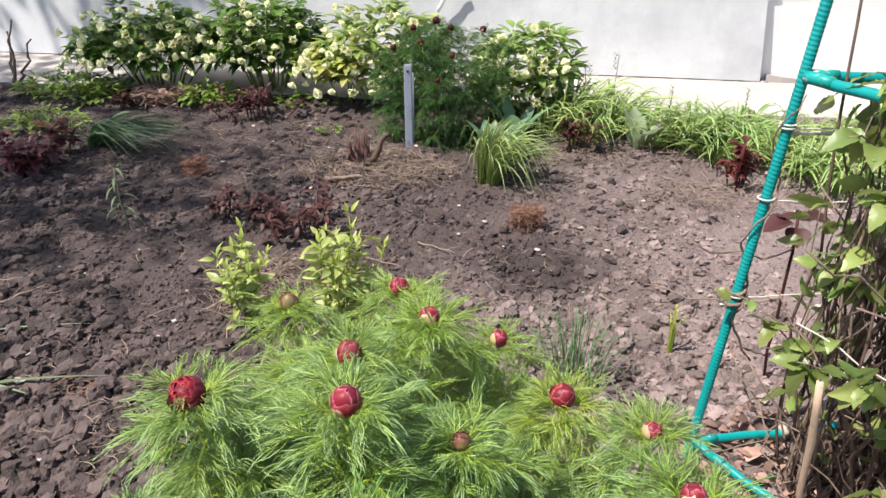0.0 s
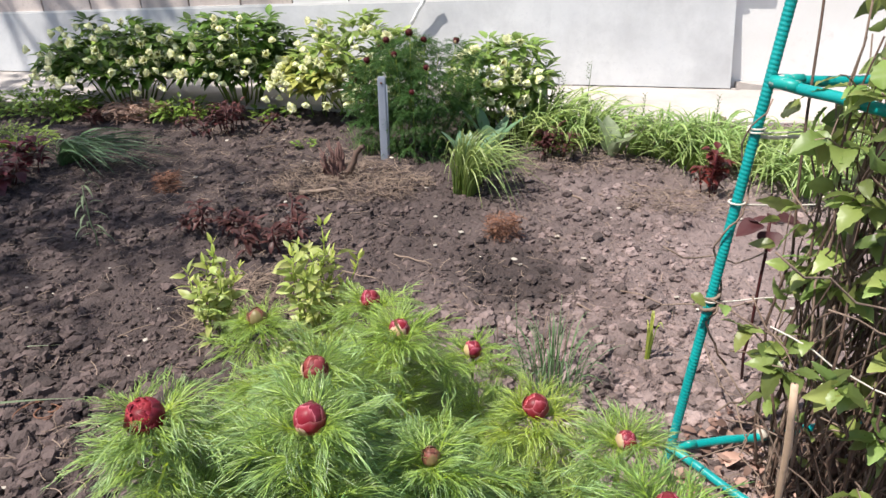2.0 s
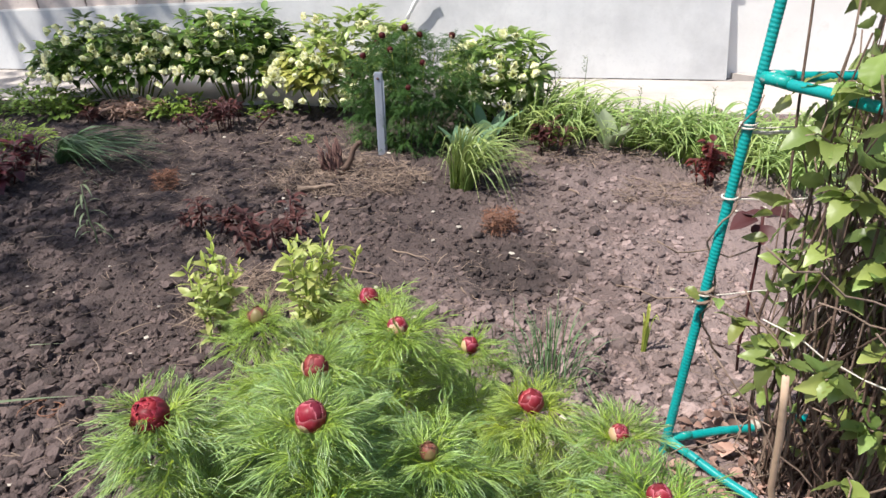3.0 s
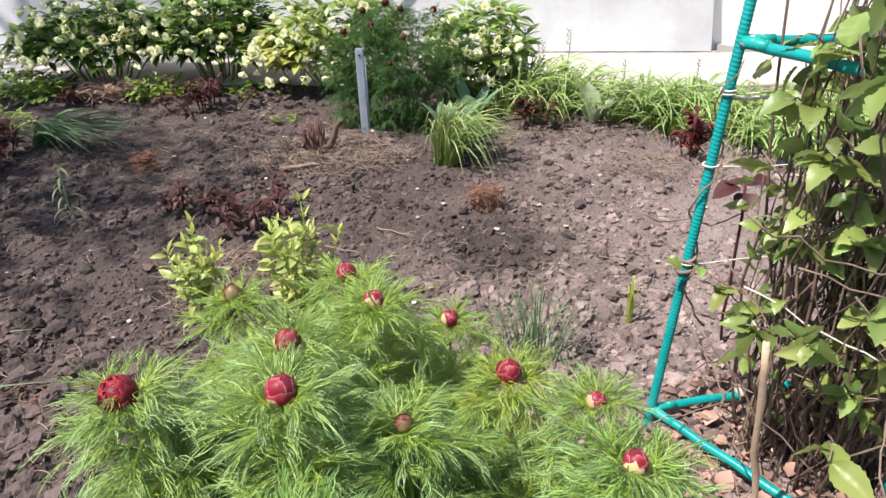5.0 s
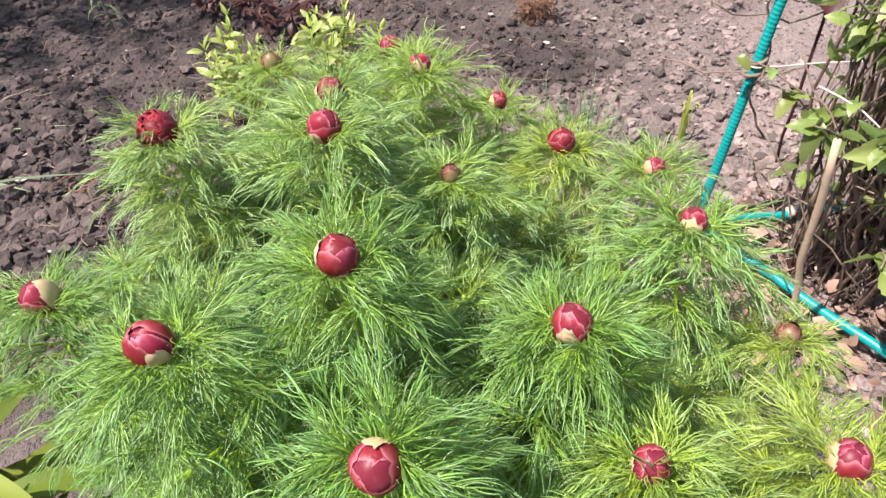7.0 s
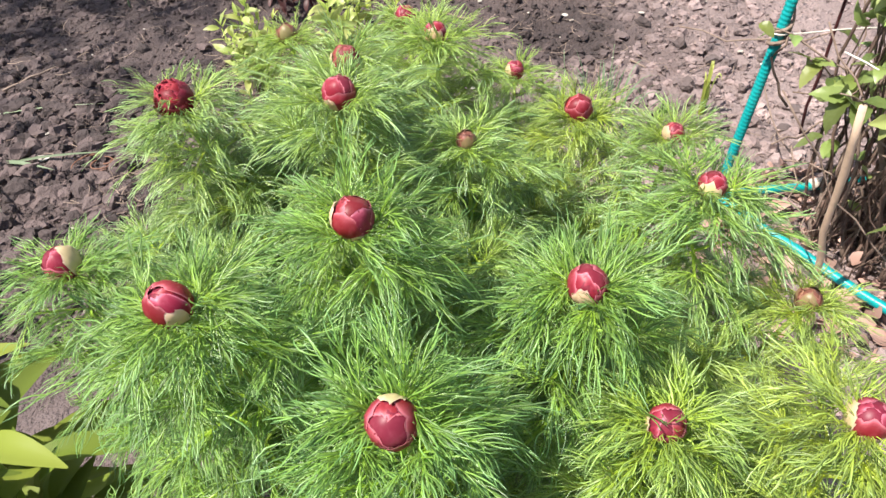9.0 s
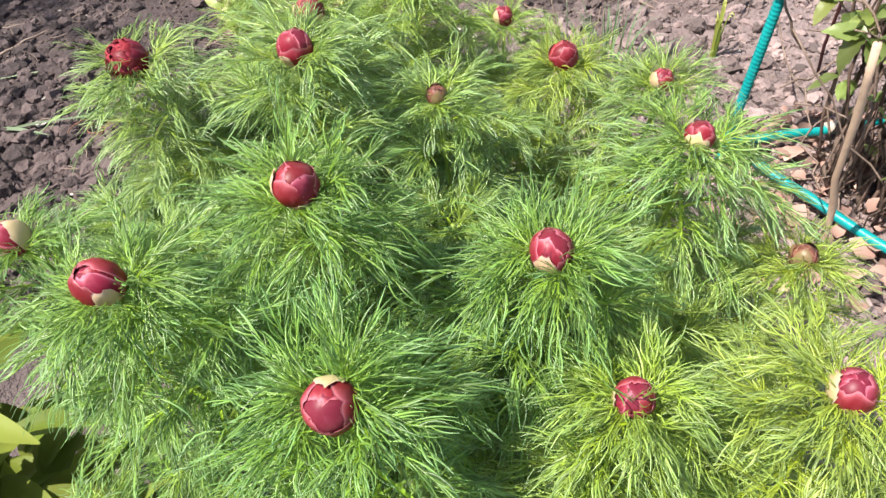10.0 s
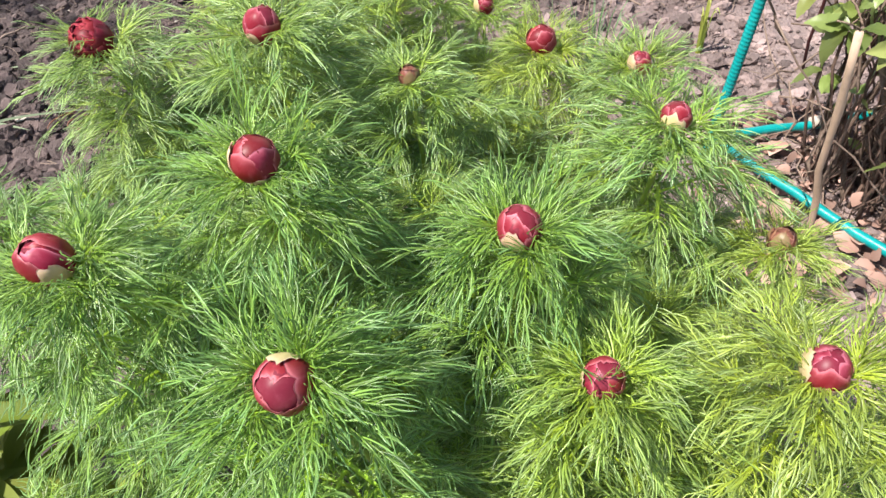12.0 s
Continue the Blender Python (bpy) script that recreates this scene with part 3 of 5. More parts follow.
def petal_patch(radius, phi, half, lo, hi, flare, seed, nphi=15, nth=11, ruffle=0.0, thick=0.035, tall=1.08):
    """One petal lying on the bud's ball, its free edge uneven and slightly lifted, with an inner and an outer face."""
    o = Vector((seed * 1.7, 0.3, 0))
    sheets = []
    for inner in (0, 1):
        V = np.zeros((nth, nphi, 3))
        U = np.zeros((nth, nphi, 2))
        for i in range(nth):
            for j in range(nphi):
                s, c = 1 - (1 - i / (nth - 1)) ** 1.6, math.sin((j / (nphi - 1) - 0.5) * math.pi)
                edge = 1 - 0.24 * c * c + 0.13 * noise.noise(Vector((c * 2.6, s, 0)) + o) + 0.08 * noise.noise(Vector((c * 8, s, 5)) + o)
                th = lo + (hi - lo) * s * edge
                ph = phi + c * half * (0.35 + 0.65 * math.sin(math.pi * min(0.5, 0.12 + s * 0.6)))
                lift = flare * (s ** 4 + 0.6 * abs(c) ** 6 * s)
                rr = radius * (1 + lift + crumple(math.cos(ph) * math.sin(th), math.sin(ph) * math.sin(th), math.cos(th)) + 0.006 * noise.noise(Vector((c * 3, s * 3, 2)) + o) + 0.018 * noise.noise(Vector((c * 6, s * 1.5, 4)) + o) + ruffle * s * noise.noise(Vector((c * 7, s * 2.5, 7)) + o) - thick * inner * (1 - 0.6 * s))
                z = radius * 1.02 - rr * 1.04 * math.cos(th)
                V[i, j] = (rr * math.sin(th) * math.cos(ph), rr * math.sin(th) * math.sin(ph), z if z < 1 else 1 + (z - 1) * tall)
                rim = max(0.0, (max(s, 0.2 + 0.8 * abs(c)) - 0.91) / 0.09)
                bloom = 0.16 * max(0.0, noise.noise(Vector((c * 1.5, s * 2.2, 9)) + o))
                U[i, j] = (min(1.0, 0.02 + 0.16 * s ** 4 + bloom + 0.8 * rim), 0.5 + 0.5 * noise.noise(Vector((seed * 3.3, 1, 1))))
        sheets.append((V, U))
    idx = np.arange(nth * nphi).reshape(nth, nphi)
    F = np.stack([idx[:-1, :-1], idx[:-1, 1:], idx[1:, 1:], idx[1:, :-1]], -1).reshape(-1, 4)
    n = nth * nphi
    rim = np.concatenate([idx[:, 0][::-1], idx[0, 1:], idx[1:, -1], idx[-1, ::-1][1:]])
    R = np.stack([rim[:-1], rim[1:], rim[1:] + n, rim[:-1] + n], -1)
    return np.concatenate([s[0].reshape(-1, 3) for s in sheets]), np.vstack([F, F[:, ::-1] + n, R]), np.concatenate([s[1].reshape(-1, 2) for s in sheets])


def petal_mesh(name, material, *args, **kw):
    V, F, U = petal_patch(*args, **kw)
    return mesh_of(name, V, F, material, U)


def bud_parts(kind, seed):
    """Meshes of one bud of unit radius, base at the origin: (name, mesh, label). The widest sepal points along +x."""
    r = np.random.default_rng(seed)
    out = []
    V, F = icos(3)
    V = V * np.array([1 + crumple(v[0], v[1], -v[2]) for v in V])[:, None]
    V = V * {"opening": (0.8, 0.8, 0.8), "parting": (0.88, 0.88, 0.9)}.get(kind, (0.965, 0.965, 0.99)) + (0, 0, 1.0)
    if kind not in ("opening", "dark"):
        V[:, 2] = np.where(V[:, 2] > 1, 1 + (V[:, 2] - 1) * 1.08, V[:, 2])
    deep = {"opening": M_PETAL_DEEP, "dark": M_PETAL_DARK, "brown": M_BROWN_PETAL, "dull": M_PETAL_DULL}.get(kind, M_PETAL)
    out.append(("petal_core", mesh_of("petal_core", V, F, deep, np.full((len(V), 2), 0.12)), ""))
    if kind == "opening":
        # cups of ruffled petals inside each other
        for ring, (n, radius, hi) in enumerate(((5, 1.0, 2.2), (5, 0.96, 2.45), (5, 0.92, 2.65), (4, 0.88, 2.8), (4, 0.84, 2.95))):
            for i in range(n):
                out.append(("petal", petal_mesh("petal", deep, radius + 0.02 * (i % 2), i * 6.283 / n + ring * 0.7, 0.95, 0.3, hi + 0.18 * r.normal(), -0.05, seed * 31 + ring * 7 + i, ruffle=0.16, thick=0.035, tall=1.0), ""))
    elif kind == "parting":
        for i in range(4):
            out.append(("petal", petal_mesh("petal", deep, 0.97 + 0.012 * i, i * 1.7 + 0.2 * r.normal(), 1.05, 0.25, 2.78 + 0.12 * r.normal(), -0.02, seed * 31 + i, ruffle=0.05, thick=0.03), ""))
        for i in range(3):
            out.append(("petal", petal_mesh("petal", deep, 0.915, i * 2.1 + 0.9, 0.9, 0.4, 2.95, -0.03, seed * 31 + 9 + i, ruffle=0.12, thick=0.03), ""))
    else:
        for i in range(5):
            out.append(("petal", petal_mesh("petal", deep, 0.972 + 0.013 * i, i * 2.513 + 0.3 * r.normal(), 1.05 + 0.2 * r.random(), 0.25, 3.05 - 0.24 * i + 0.15 * r.normal(), -0.006 - 0.005 * i, seed * 31 + i, thick=0.02), ""))
    n, hi, half = {"red": (3, 1.28, 0.55), "parting": (3, 0.95, 0.5), "dull": (3, 1.3, 0.6), "opening": (3, 0.9, 0.46), "young": (3, 1.55, 0.85), "brown": (4, 2.2, 0.75), "dark": (3, 0.9, 0.46)}[kind]
    for i in range(n):
        sep = M_BROWN_SEPAL if kind == "brown" else M_SEPAL
        top = (hi + 1.0 if i == 0 else hi + 0.1) + 0.1 * r.normal()
        out.append(("sepal", petal_mesh("sepal", sep, 1.075 + 0.012 * i, i * 6.283 / n + (r.normal() * 0.3 if i else 0), half, 0.05, top, -0.035, seed * 17 + i, thick=0.02), "pale cream-green sepal"))
    return out


BUDS = {k: [bud_parts(k, 5 + i + 10 * n) for i in range(3)] for n, k in enumerate(("red", "opening", "young", "brown", "dark", "parting", "dull"))}


def peony(name, label, base, shoots, ferns, r, stem_r=0.0021, out=Vector((0, 0, 0))):
    """A clump: every shoot is (x, y, z, bud radius, kind, size). Parts: stem, foliage, bud > petals and sepals."""
    t = thing(name, label, "peony", (base[0], base[1], 0), "fern-leaved peonies")
    for i, (x, y, z, rad, kind, size, *turn) in enumerate(shoots):
        top = Vector((x - base[0], y - base[1], z))
        foot = Vector((top.x * 0.38 + r.normal(0, 0.02), top.y * 0.38 + r.normal(0, 0.02), -0.02))
        t0 = np.linspace(0, 1, 9)[:, None]
        mid = Vector((top.x * 0.75, top.y * 0.75, z * 0.55))
        P = (1 - t0) ** 2 * np.array(foot) + 2 * t0 * (1 - t0) * np.array(mid) + t0 ** 2 * np.array(top)
        part("stem", Geo().add(*tube(P, np.linspace(stem_r * 1.3, stem_r, 9), 7)).mesh("stem", M_STEM), t)
        lean = (Vector(P[-1]) - Vector(P[-2])).normalized()
        tilt = Vector((0, 0, 1)).rotation_difference((lean * 0.3 + Vector((0, 0, 1))).normalized()).to_matrix().to_4x4()
        m = Matrix.Translation(top) @ tilt @ Matrix.Rotation(r.uniform(0, 6.28), 4, "Z")
        full = 1.12 if 0.25 < y < 1 else 1.0
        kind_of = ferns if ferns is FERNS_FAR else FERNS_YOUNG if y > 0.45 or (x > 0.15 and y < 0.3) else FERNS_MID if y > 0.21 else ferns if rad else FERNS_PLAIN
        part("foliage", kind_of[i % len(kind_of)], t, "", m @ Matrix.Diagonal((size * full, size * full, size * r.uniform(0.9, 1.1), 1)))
        if rad:
            rad *= 0.87 if y < 0.2 else 0.95
            choice = BUDS[kind][i % 3]
            nod = Matrix.Rotation(0.8, 4, Vector((0.98, 0.2, 0))) if kind == "opening" else Matrix.Rotation(0.35, 4, Vector((0.3, -0.7, 0)).normalized()) if kind == "parting" else Matrix.Rotation(turn[1] if len(turn) > 1 else 0.06, 4, "X")
            spin = radians(turn[0]) if turn else r.uniform(0, 6.28)
            mb = Matrix.Translation(top - lean * rad * 0.08 + out) @ tilt @ nod @ Matrix.Rotation(r.uniform(0.0, 0.22), 4, Vector((r.normal(), r.normal(), 0.01)).normalized()) @ Matrix.Rotation(spin, 4, "Z") @ Matrix.Diagonal((rad, rad, rad, 1))
            words = {"red": "closed crimson bud", "opening": "dark crimson bud beginning to open", "young": "small crimson bud half wrapped in cream sepals", "brown": "small unripe brownish bud", "parting": "crimson bud parting at its tip", "dull": "dull red closed bud", "dark": "dark maroon bud"}[kind]
            bud = part("bud", choice[0][1], t, words, mb)
            for nm, me, lab in choice[1:]:
                part(nm, me, bud, lab)
    return t


MAIN = [
    (-0.222, 0.338, 0.635, 0.0176, "opening", 1.05), (-0.069, 0.314, 0.656, 0.0138, "red", 1.1, 100), (-0.095, 0.417, 0.630, 0.0138, "dull", 1.05, 200),
    (0.123, 0.476, 0.552, 0.0145, "red", 1.0, 150), (0.207, 0.412, 0.574, 0.0102, "young", 0.9, 200), (0.228, 0.322, 0.585, 0.0118, "young", 1.1, 250),
    (0.029, 0.342, 0.603, 0.0085, "brown", 1.0), (0.04, 0.673, 0.481, 0.0128, "red", 0.95, 220), (-0.038, 0.547, 0.593, 0.0128, "young", 1.1, 270),
    (-0.105, 0.693, 0.540, 0.0148, "red", 1.1, 200), (-0.246, 0.627, 0.545, 0.013, "brown", 1.0),
    (-0.013, 0.161, 0.668, 0.0148, "red", 1.08, 190), (0.131, 0.16, 0.629, 0.0142, "red", 1.1, 255), (-0.091, 0.090, 0.662, 0.0148, "parting", 1.05, 310),
    (0.036, 0.054, 0.639, 0.0155, "red", 1.1, 95, 0.62), (0.180, 0.100, 0.590, 0.0127, "red", 1.0, 185, 0.3), (0.284, 0.108, 0.600, 0.0132, "young", 1.05, 170),
    (0.313, 0.276, 0.512, 0.0102, "brown", 0.8), (-0.238, 0.162, 0.60, 0.0145, "young", 1.0, 20),
    # leafy shoots without a bud, some of them filling the heart of the bush
    (-0.17, 0.67, 0.47, 0, "", 0.95), (-0.06, 0.61, 0.51, 0, "", 0.95), (-0.17, 0.53, 0.53, 0, "", 0.95), (-0.12, 0.49, 0.55, 0, "", 0.95), (-0.15, 0.39, 0.55, 0, "", 0.95),
    (0.07, 0.42, 0.5, 0, "", 0.95), (0.05, 0.13, 0.55, 0, "", 0.95), (0.05, 0.26, 0.55, 0, "", 0.9), (-0.05, 0.22, 0.56, 0, "", 0.9), (-0.24, 0.57, 0.47, 0, "", 0.9), (-0.17, 0.13, 0.54, 0, "", 0.95),
    (-0.28, 0.29, 0.5, 0, "", 0.95), (-0.25, 0.37, 0.56, 0, "", 0.95), (-0.18, 0.32, 0.56, 0, "", 0.95), (-0.23, 0.25, 0.5, 0, "", 0.95), (-0.21, 0.42, 0.5, 0, "", 0.95),
    (0.0, 0.7, 0.4, 0, "", 0.85), (0.2, 0.32, 0.46, 0, "", 0.9), (0.24, 0.13, 0.5, 0, "", 0.9),
    (0.11, 0.27, 0.52, 0, "", 0.95), (-0.16, 0.22, 0.55, 0, "", 0.95), (0.06, 0.56, 0.47, 0, "", 0.95), (-0.19, 0.48, 0.50, 0, "", 1.0),
    (-0.15, 0.58, 0.49, 0, "", 0.9), (0.22, 0.22, 0.49, 0, "", 0.9), (-0.03, -0.03, 0.53, 0, "", 0.95), (0.12, -0.04, 0.36, 0, "", 0.85),
    (0.25, 0.02, 0.49, 0, "", 0.95), (-0.17, 0.02, 0.47, 0, "", 0.95), (0.37, 0.13, 0.47, 0, "", 0.9), (0.14, 0.38, 0.47, 0, "", 0.9),
    (-0.3, 0.32, 0.46, 0, "", 0.85), (0.28, 0.36, 0.44, 0, "", 0.8), (0.0, 0.44, 0.5, 0, "", 0.9),
    (-0.25, 0.38, 0.5, 0, "", 0.95), (-0.2, 0.27, 0.44, 0, "", 0.9), (-0.29, 0.43, 0.38, 0, "", 0.9), (-0.27, 0.52, 0.42, 0, "", 0.9), (0.17, 0.5, 0.42, 0, "", 0.85), (0.1, 0.62, 0.36, 0, "", 0.8), (0.03, 0.22, 0.54, 0, "", 0.9), (-0.1, 0.17, 0.53, 0, "", 0.9),
]
peony("fern_leaf_peony", "bushy fern-leaved peony with crimson buds in tilled soil", (0.05, 0.3), MAIN, FERNS, np.random.default_rng(21))

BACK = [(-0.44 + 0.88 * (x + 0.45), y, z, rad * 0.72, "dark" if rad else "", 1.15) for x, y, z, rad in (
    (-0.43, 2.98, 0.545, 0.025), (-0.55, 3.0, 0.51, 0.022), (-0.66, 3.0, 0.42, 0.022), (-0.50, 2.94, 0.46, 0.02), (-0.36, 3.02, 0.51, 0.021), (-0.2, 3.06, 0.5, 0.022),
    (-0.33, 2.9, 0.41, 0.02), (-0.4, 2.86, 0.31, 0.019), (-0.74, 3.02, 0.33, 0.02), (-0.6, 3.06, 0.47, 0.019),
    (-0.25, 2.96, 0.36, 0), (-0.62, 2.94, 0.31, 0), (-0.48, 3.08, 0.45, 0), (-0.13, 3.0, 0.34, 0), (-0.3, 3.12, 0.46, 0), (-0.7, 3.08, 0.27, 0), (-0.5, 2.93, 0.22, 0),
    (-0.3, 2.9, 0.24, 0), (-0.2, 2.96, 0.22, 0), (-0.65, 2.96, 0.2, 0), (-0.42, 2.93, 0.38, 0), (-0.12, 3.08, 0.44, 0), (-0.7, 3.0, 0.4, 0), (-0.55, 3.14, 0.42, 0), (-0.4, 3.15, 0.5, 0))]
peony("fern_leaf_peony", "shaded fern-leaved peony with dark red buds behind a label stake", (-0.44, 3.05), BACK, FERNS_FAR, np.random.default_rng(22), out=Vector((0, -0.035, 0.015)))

# ---- obelisk trellis with its vine ----
TRI = [Vector((0.421, 0.99, 0)), Vector((0.765, 0.615, 0)), Vector((0.9, 1.135, 0))]
LEAN = Vector((0.098, 0.092, 1))


def corner(i, z):
    mid = (TRI[0] + TRI[1] + TRI[2]) / 3
    if i == 0:
        return TRI[0] + LEAN * z
    p = TRI[i].lerp(mid + Vector((0.03, 0.06, 0)), 0.1 * z)
    return Vector((p.x, p.y, z))


def ribbed_bar(p, q, rad):
    """A round bar with slanting ribs, like painted rebar."""
    p, q = Vector(p), Vector(q)
    L = (q - p).length
    k, sides = int(L / 0.0019), 12
    ang = np.linspace(0, 2 * np.pi, sides, endpoint=False)
    s = np.linspace(0, L, k)
    rib = np.clip(np.sin(2 * np.pi * s[:, None] / 0.0074 + ang[None] * 1.0) - 0.1, 0, 1) ** 0.7
    R = rad * (0.92 + 0.15 * rib)
    R = np.maximum(R, rad * 1.06 * np.exp(-((np.abs(np.sin(ang)) - 1) ** 2) / 0.004)[None])
    w = (q - p).normalized()
    a = w.orthogonal().normalized()
    b = w.cross(a)
    V = np.array(p)[None, None] + s[:, None, None] * np.array(w) + R[..., None] * (np.cos(ang)[None, :, None] * np.array(a) + np.sin(ang)[None, :, None] * np.array(b))
    idx = np.arange(k * sides).reshape(k, sides)
    nx = np.roll(idx, -1, axis=1)
    return V.reshape(-1, 3), np.stack([idx[:-1], nx[:-1], nx[1:], idx[1:]], -1).reshape(-1, 4)


def trellis():
    t = thing("obelisk_trellis", "turquoise painted rebar plant obelisk standing on soil", "trellis", (0, 0, 0))
    for i in range(3):
        part("upright", Geo().add(*ribbed_bar(corner(i, -0.05), corner(i, 1.75), 0.0092)).mesh("upright", M_GREEN), t, "ribbed turquoise upright")
    for z, rad in ((0.048, 0.0088), (0.785, 0.0094), (1.45, 0.0095)):
        for a, b in ((0, 1), (0, 2), (1, 2)):
            p, q = corner(a, z), corner(b, z)
            part("rung", Geo().add(*tube(bent(p, q, 0.004, 9, 0.0012), rad, 12)).mesh("rung", M_GREEN), t)
            w = (q - p).normalized()
            part("weld", Geo().add(*tube([p + w * 0.006, p + w * 0.02, p + w * 0.035, p + w * 0.055], [rad * 1.15, rad * 1.12, rad * 1.06, rad * 1.02], 12)).mesh("weld", M_WORN), t, "chipped pale weld")
    # tape on the low rear rung
    p, q = corner(0, 0.048), corner(2, 0.048)
    part("tape", Geo().add(*tube([p.lerp(q, 0.40), p.lerp(q, 0.46)], 0.0113, 12)).mesh("tape", M_CHIP), t, "pale tape wrap")


trellis()


def strings():
    r = np.random.default_rng(5)
    for z, sag, knots in ((0.385, 0.004, 1), (0.575, 0.012, 1), (0.70, 0.0, 2)):
        t = thing("twine", "thin white garden twine tied round the obelisk", "twine", (0, 0, 0), "twine ties")
        for a, b in ((0, 2), (2, 1)):
            pa, pb = corner(a, z), corner(b, z + 0.004)
            o = 0.013 * Vector((-0.5, -0.6, 0))
            part("strand", Geo().add(*tube(bent(pa + o, pb + o, sag, 10, 0.0015, r), 0.0013, 6)).mesh("strand", M_STRING), t)
        for kx in range(knots):
            zz = z + 0.006 * kx
            ring = [corner(0, zz) + Vector((0.0135 * math.cos(a), 0.0135 * math.sin(a), 0.002 * a / 6.28)) for a in np.linspace(0, 6.28, 14)]
            part("knot", Geo().add(*tube(np.array(ring), 0.0018, 6, False)).mesh("knot", M_STRING), t)
    t = thing("twine", "slack white garden twine slung across the vine", "twine", (0, 0, 0), "twine ties")
    part("strand", Geo().add(*tube(bent((0.505, 0.86, 0.437), (0.8, 0.68, 0.35), 0.01, 12, 0.003, r), 0.0014, 6)).mesh("strand", M_STRING), t)
    t = thing("twine", "doubled white garden twine holding back the vine", "twine", (0, 0, 0), "twine ties")
    part("strand", Geo().add(*tube(bent(corner(0, 0.694), (0.62, 1.07, 0.69), 0.004, 8, 0.001, r), 0.0032, 6)).mesh("strand", M_STRING), t)
    t = thing("twine", "old grey-brown twine wound round the upright", "twine", (0, 0, 0), "twine ties")
    coil = [corner(0, 0.355 + 0.0035 * a) + Vector((0.0125 * math.cos(a), 0.0125 * math.sin(a), 0)) for a in np.linspace(0, 14, 60)]
    part("knot", Geo().add(*tube(np.array(coil), 0.0036, 6)).mesh("knot", M_TWIG), t)


strings()


def ovate(seed, L):
    r = np.random.default_rng(seed)
    return blade(L, L * r.uniform(0.22, 0.3), 15, 7, r.uniform(0.15, 0.45), r.uniform(0.2, 1.5), 0.38, r.uniform(0.02, 0.12), r.random(), r, 0.1)


def vine():
    t = thing("climbing_vine", "leafy climbing vine with bare brown stems on the obelisk", "vine", (0.73, 0.92, 0))
    r = np.random.default_rng(9)
    tips = []
    for i in range(185):
        a, rad = r.uniform(0, 6.28), 0.165 * math.sqrt(r.random())
        foot = np.array([rad * math.cos(a) * 0.9, rad * math.sin(a) * 0.7, -0.02])
        h = r.uniform(0.4, 1.15) if i % 4 else r.uniform(0.9, 1.55)
        k = 13
        s = np.linspace(0, 1, k)
        out = r.uniform(0.6, 1.5)
        P = np.stack([foot[0] * (1 + s * (out - 1) * 1.2), foot[1] * (1 + s * (out - 1) * 1.2), foot[2] + h * s], -1)
        P[1:, :2] += np.cumsum(r.normal(0, 0.02, (k - 1, 2)), 0)
        lean = r.normal(0, 0.03, 2)
        P[:, :2] += lean * s[:, None]
        P[:, 0] = np.maximum(P[:, 0], -0.19 + r.uniform(0, 0.06))
        w = r.uniform(0.0012, 0.0036) * (1.5 if i % 9 == 0 else 1)
        part("stem", Geo().add(*tube(P, np.linspace(w, w * 0.5, k), 6)).mesh("stem", M_TWIG if i % 3 == 0 else M_TWIG_DARK), t)
        tips.append(P)
    # side twigs reaching past the bars
    for i in range(34):
        P0 = tips[r.integers(len(tips))]
        p = P0[r.integers(3, len(P0))]
        a = r.uniform(2.2, 5.2)
        q = p + np.array([math.cos(a), math.sin(a), r.uniform(-0.2, 0.7)]) * r.uniform(0.06, 0.15)
        P = bent(p, q, -0.01, 6, 0.006, r)
        part("twig", Geo().add(*tube(P, np.linspace(0.0017, 0.0009, 6), 5)).mesh("twig", M_TWIG), t)
        tips.append(P)
    for i in range(40):
        p = np.array([r.uniform(-0.2, 0.2), r.uniform(-0.2, 0.2), r.uniform(0.03, 0.6)])
        a = r.uniform(0, 6.28)
        part("twig", Geo().add(*tube(bent(p, p + np.array([0.25 * math.cos(a), 0.2 * math.sin(a), r.uniform(-0.05, 0.3)]), 0.02, 7, 0.006, r), 0.0016, 5)).mesh("twig", M_TWIG), t)
    # a stem that winds along the near upright
    s = np.linspace(0, 1, 40)
    wind = np.array([corner(0, 0.3 + 0.46 * v) for v in s]) - np.array([0.73, 0.92, 0])
    wind += 0.0165 * np.stack([np.cos(s * 15 + 3), np.sin(s * 15 + 3), 0 * s], -1) + r.normal(0, 0.0012, (40, 3))
    wind[:5] += np.linspace(1, 0, 5)[:, None] * np.array([0.07, -0.01, -0.05])
    part("stem", Geo().add(*tube(wind, np.linspace(0.0024, 0.0014, 40), 6)).mesh("stem", M_TWIG), t)
    kinds = [Geo().add(*ovate(40 + i, 1.0)).mesh("leaf", M_VINE) for i in range(8)]
    n = 0
    while n < 700:
        P = tips[r.integers(len(tips))]
        p = P[r.integers(3, len(P))]
        if p[2] < 0.1 or p[2] > 1.5 or (p[0] < -0.2 and not 0.22 < p[2] < 0.52):
            continue
        o = np.array([p[0], p[1], 0])
        o = o / (np.linalg.norm(o) + 1e-6)
        if np.linalg.norm(p[:2]) < 0.07 and r.random() < 0.6:
            continue
        if p[2] < 0.3 and r.random() < 0.55:
            continue
        way = o * r.uniform(0.4, 1) + np.array([r.normal(0, 0.5), r.normal(0, 0.5) - 0.15, r.normal(0.0, 0.55)])
        L = r.uniform(0.026, 0.06) * (1.0 + 0.8 * min(max(p[2] - 0.4, 0), 0.5))
        start = p + unit(way) * 0.012
        part("leaf", kinds[r.integers(8)], t, "", facing(start, way, r.normal(0, 1.0), L))
        n += 1
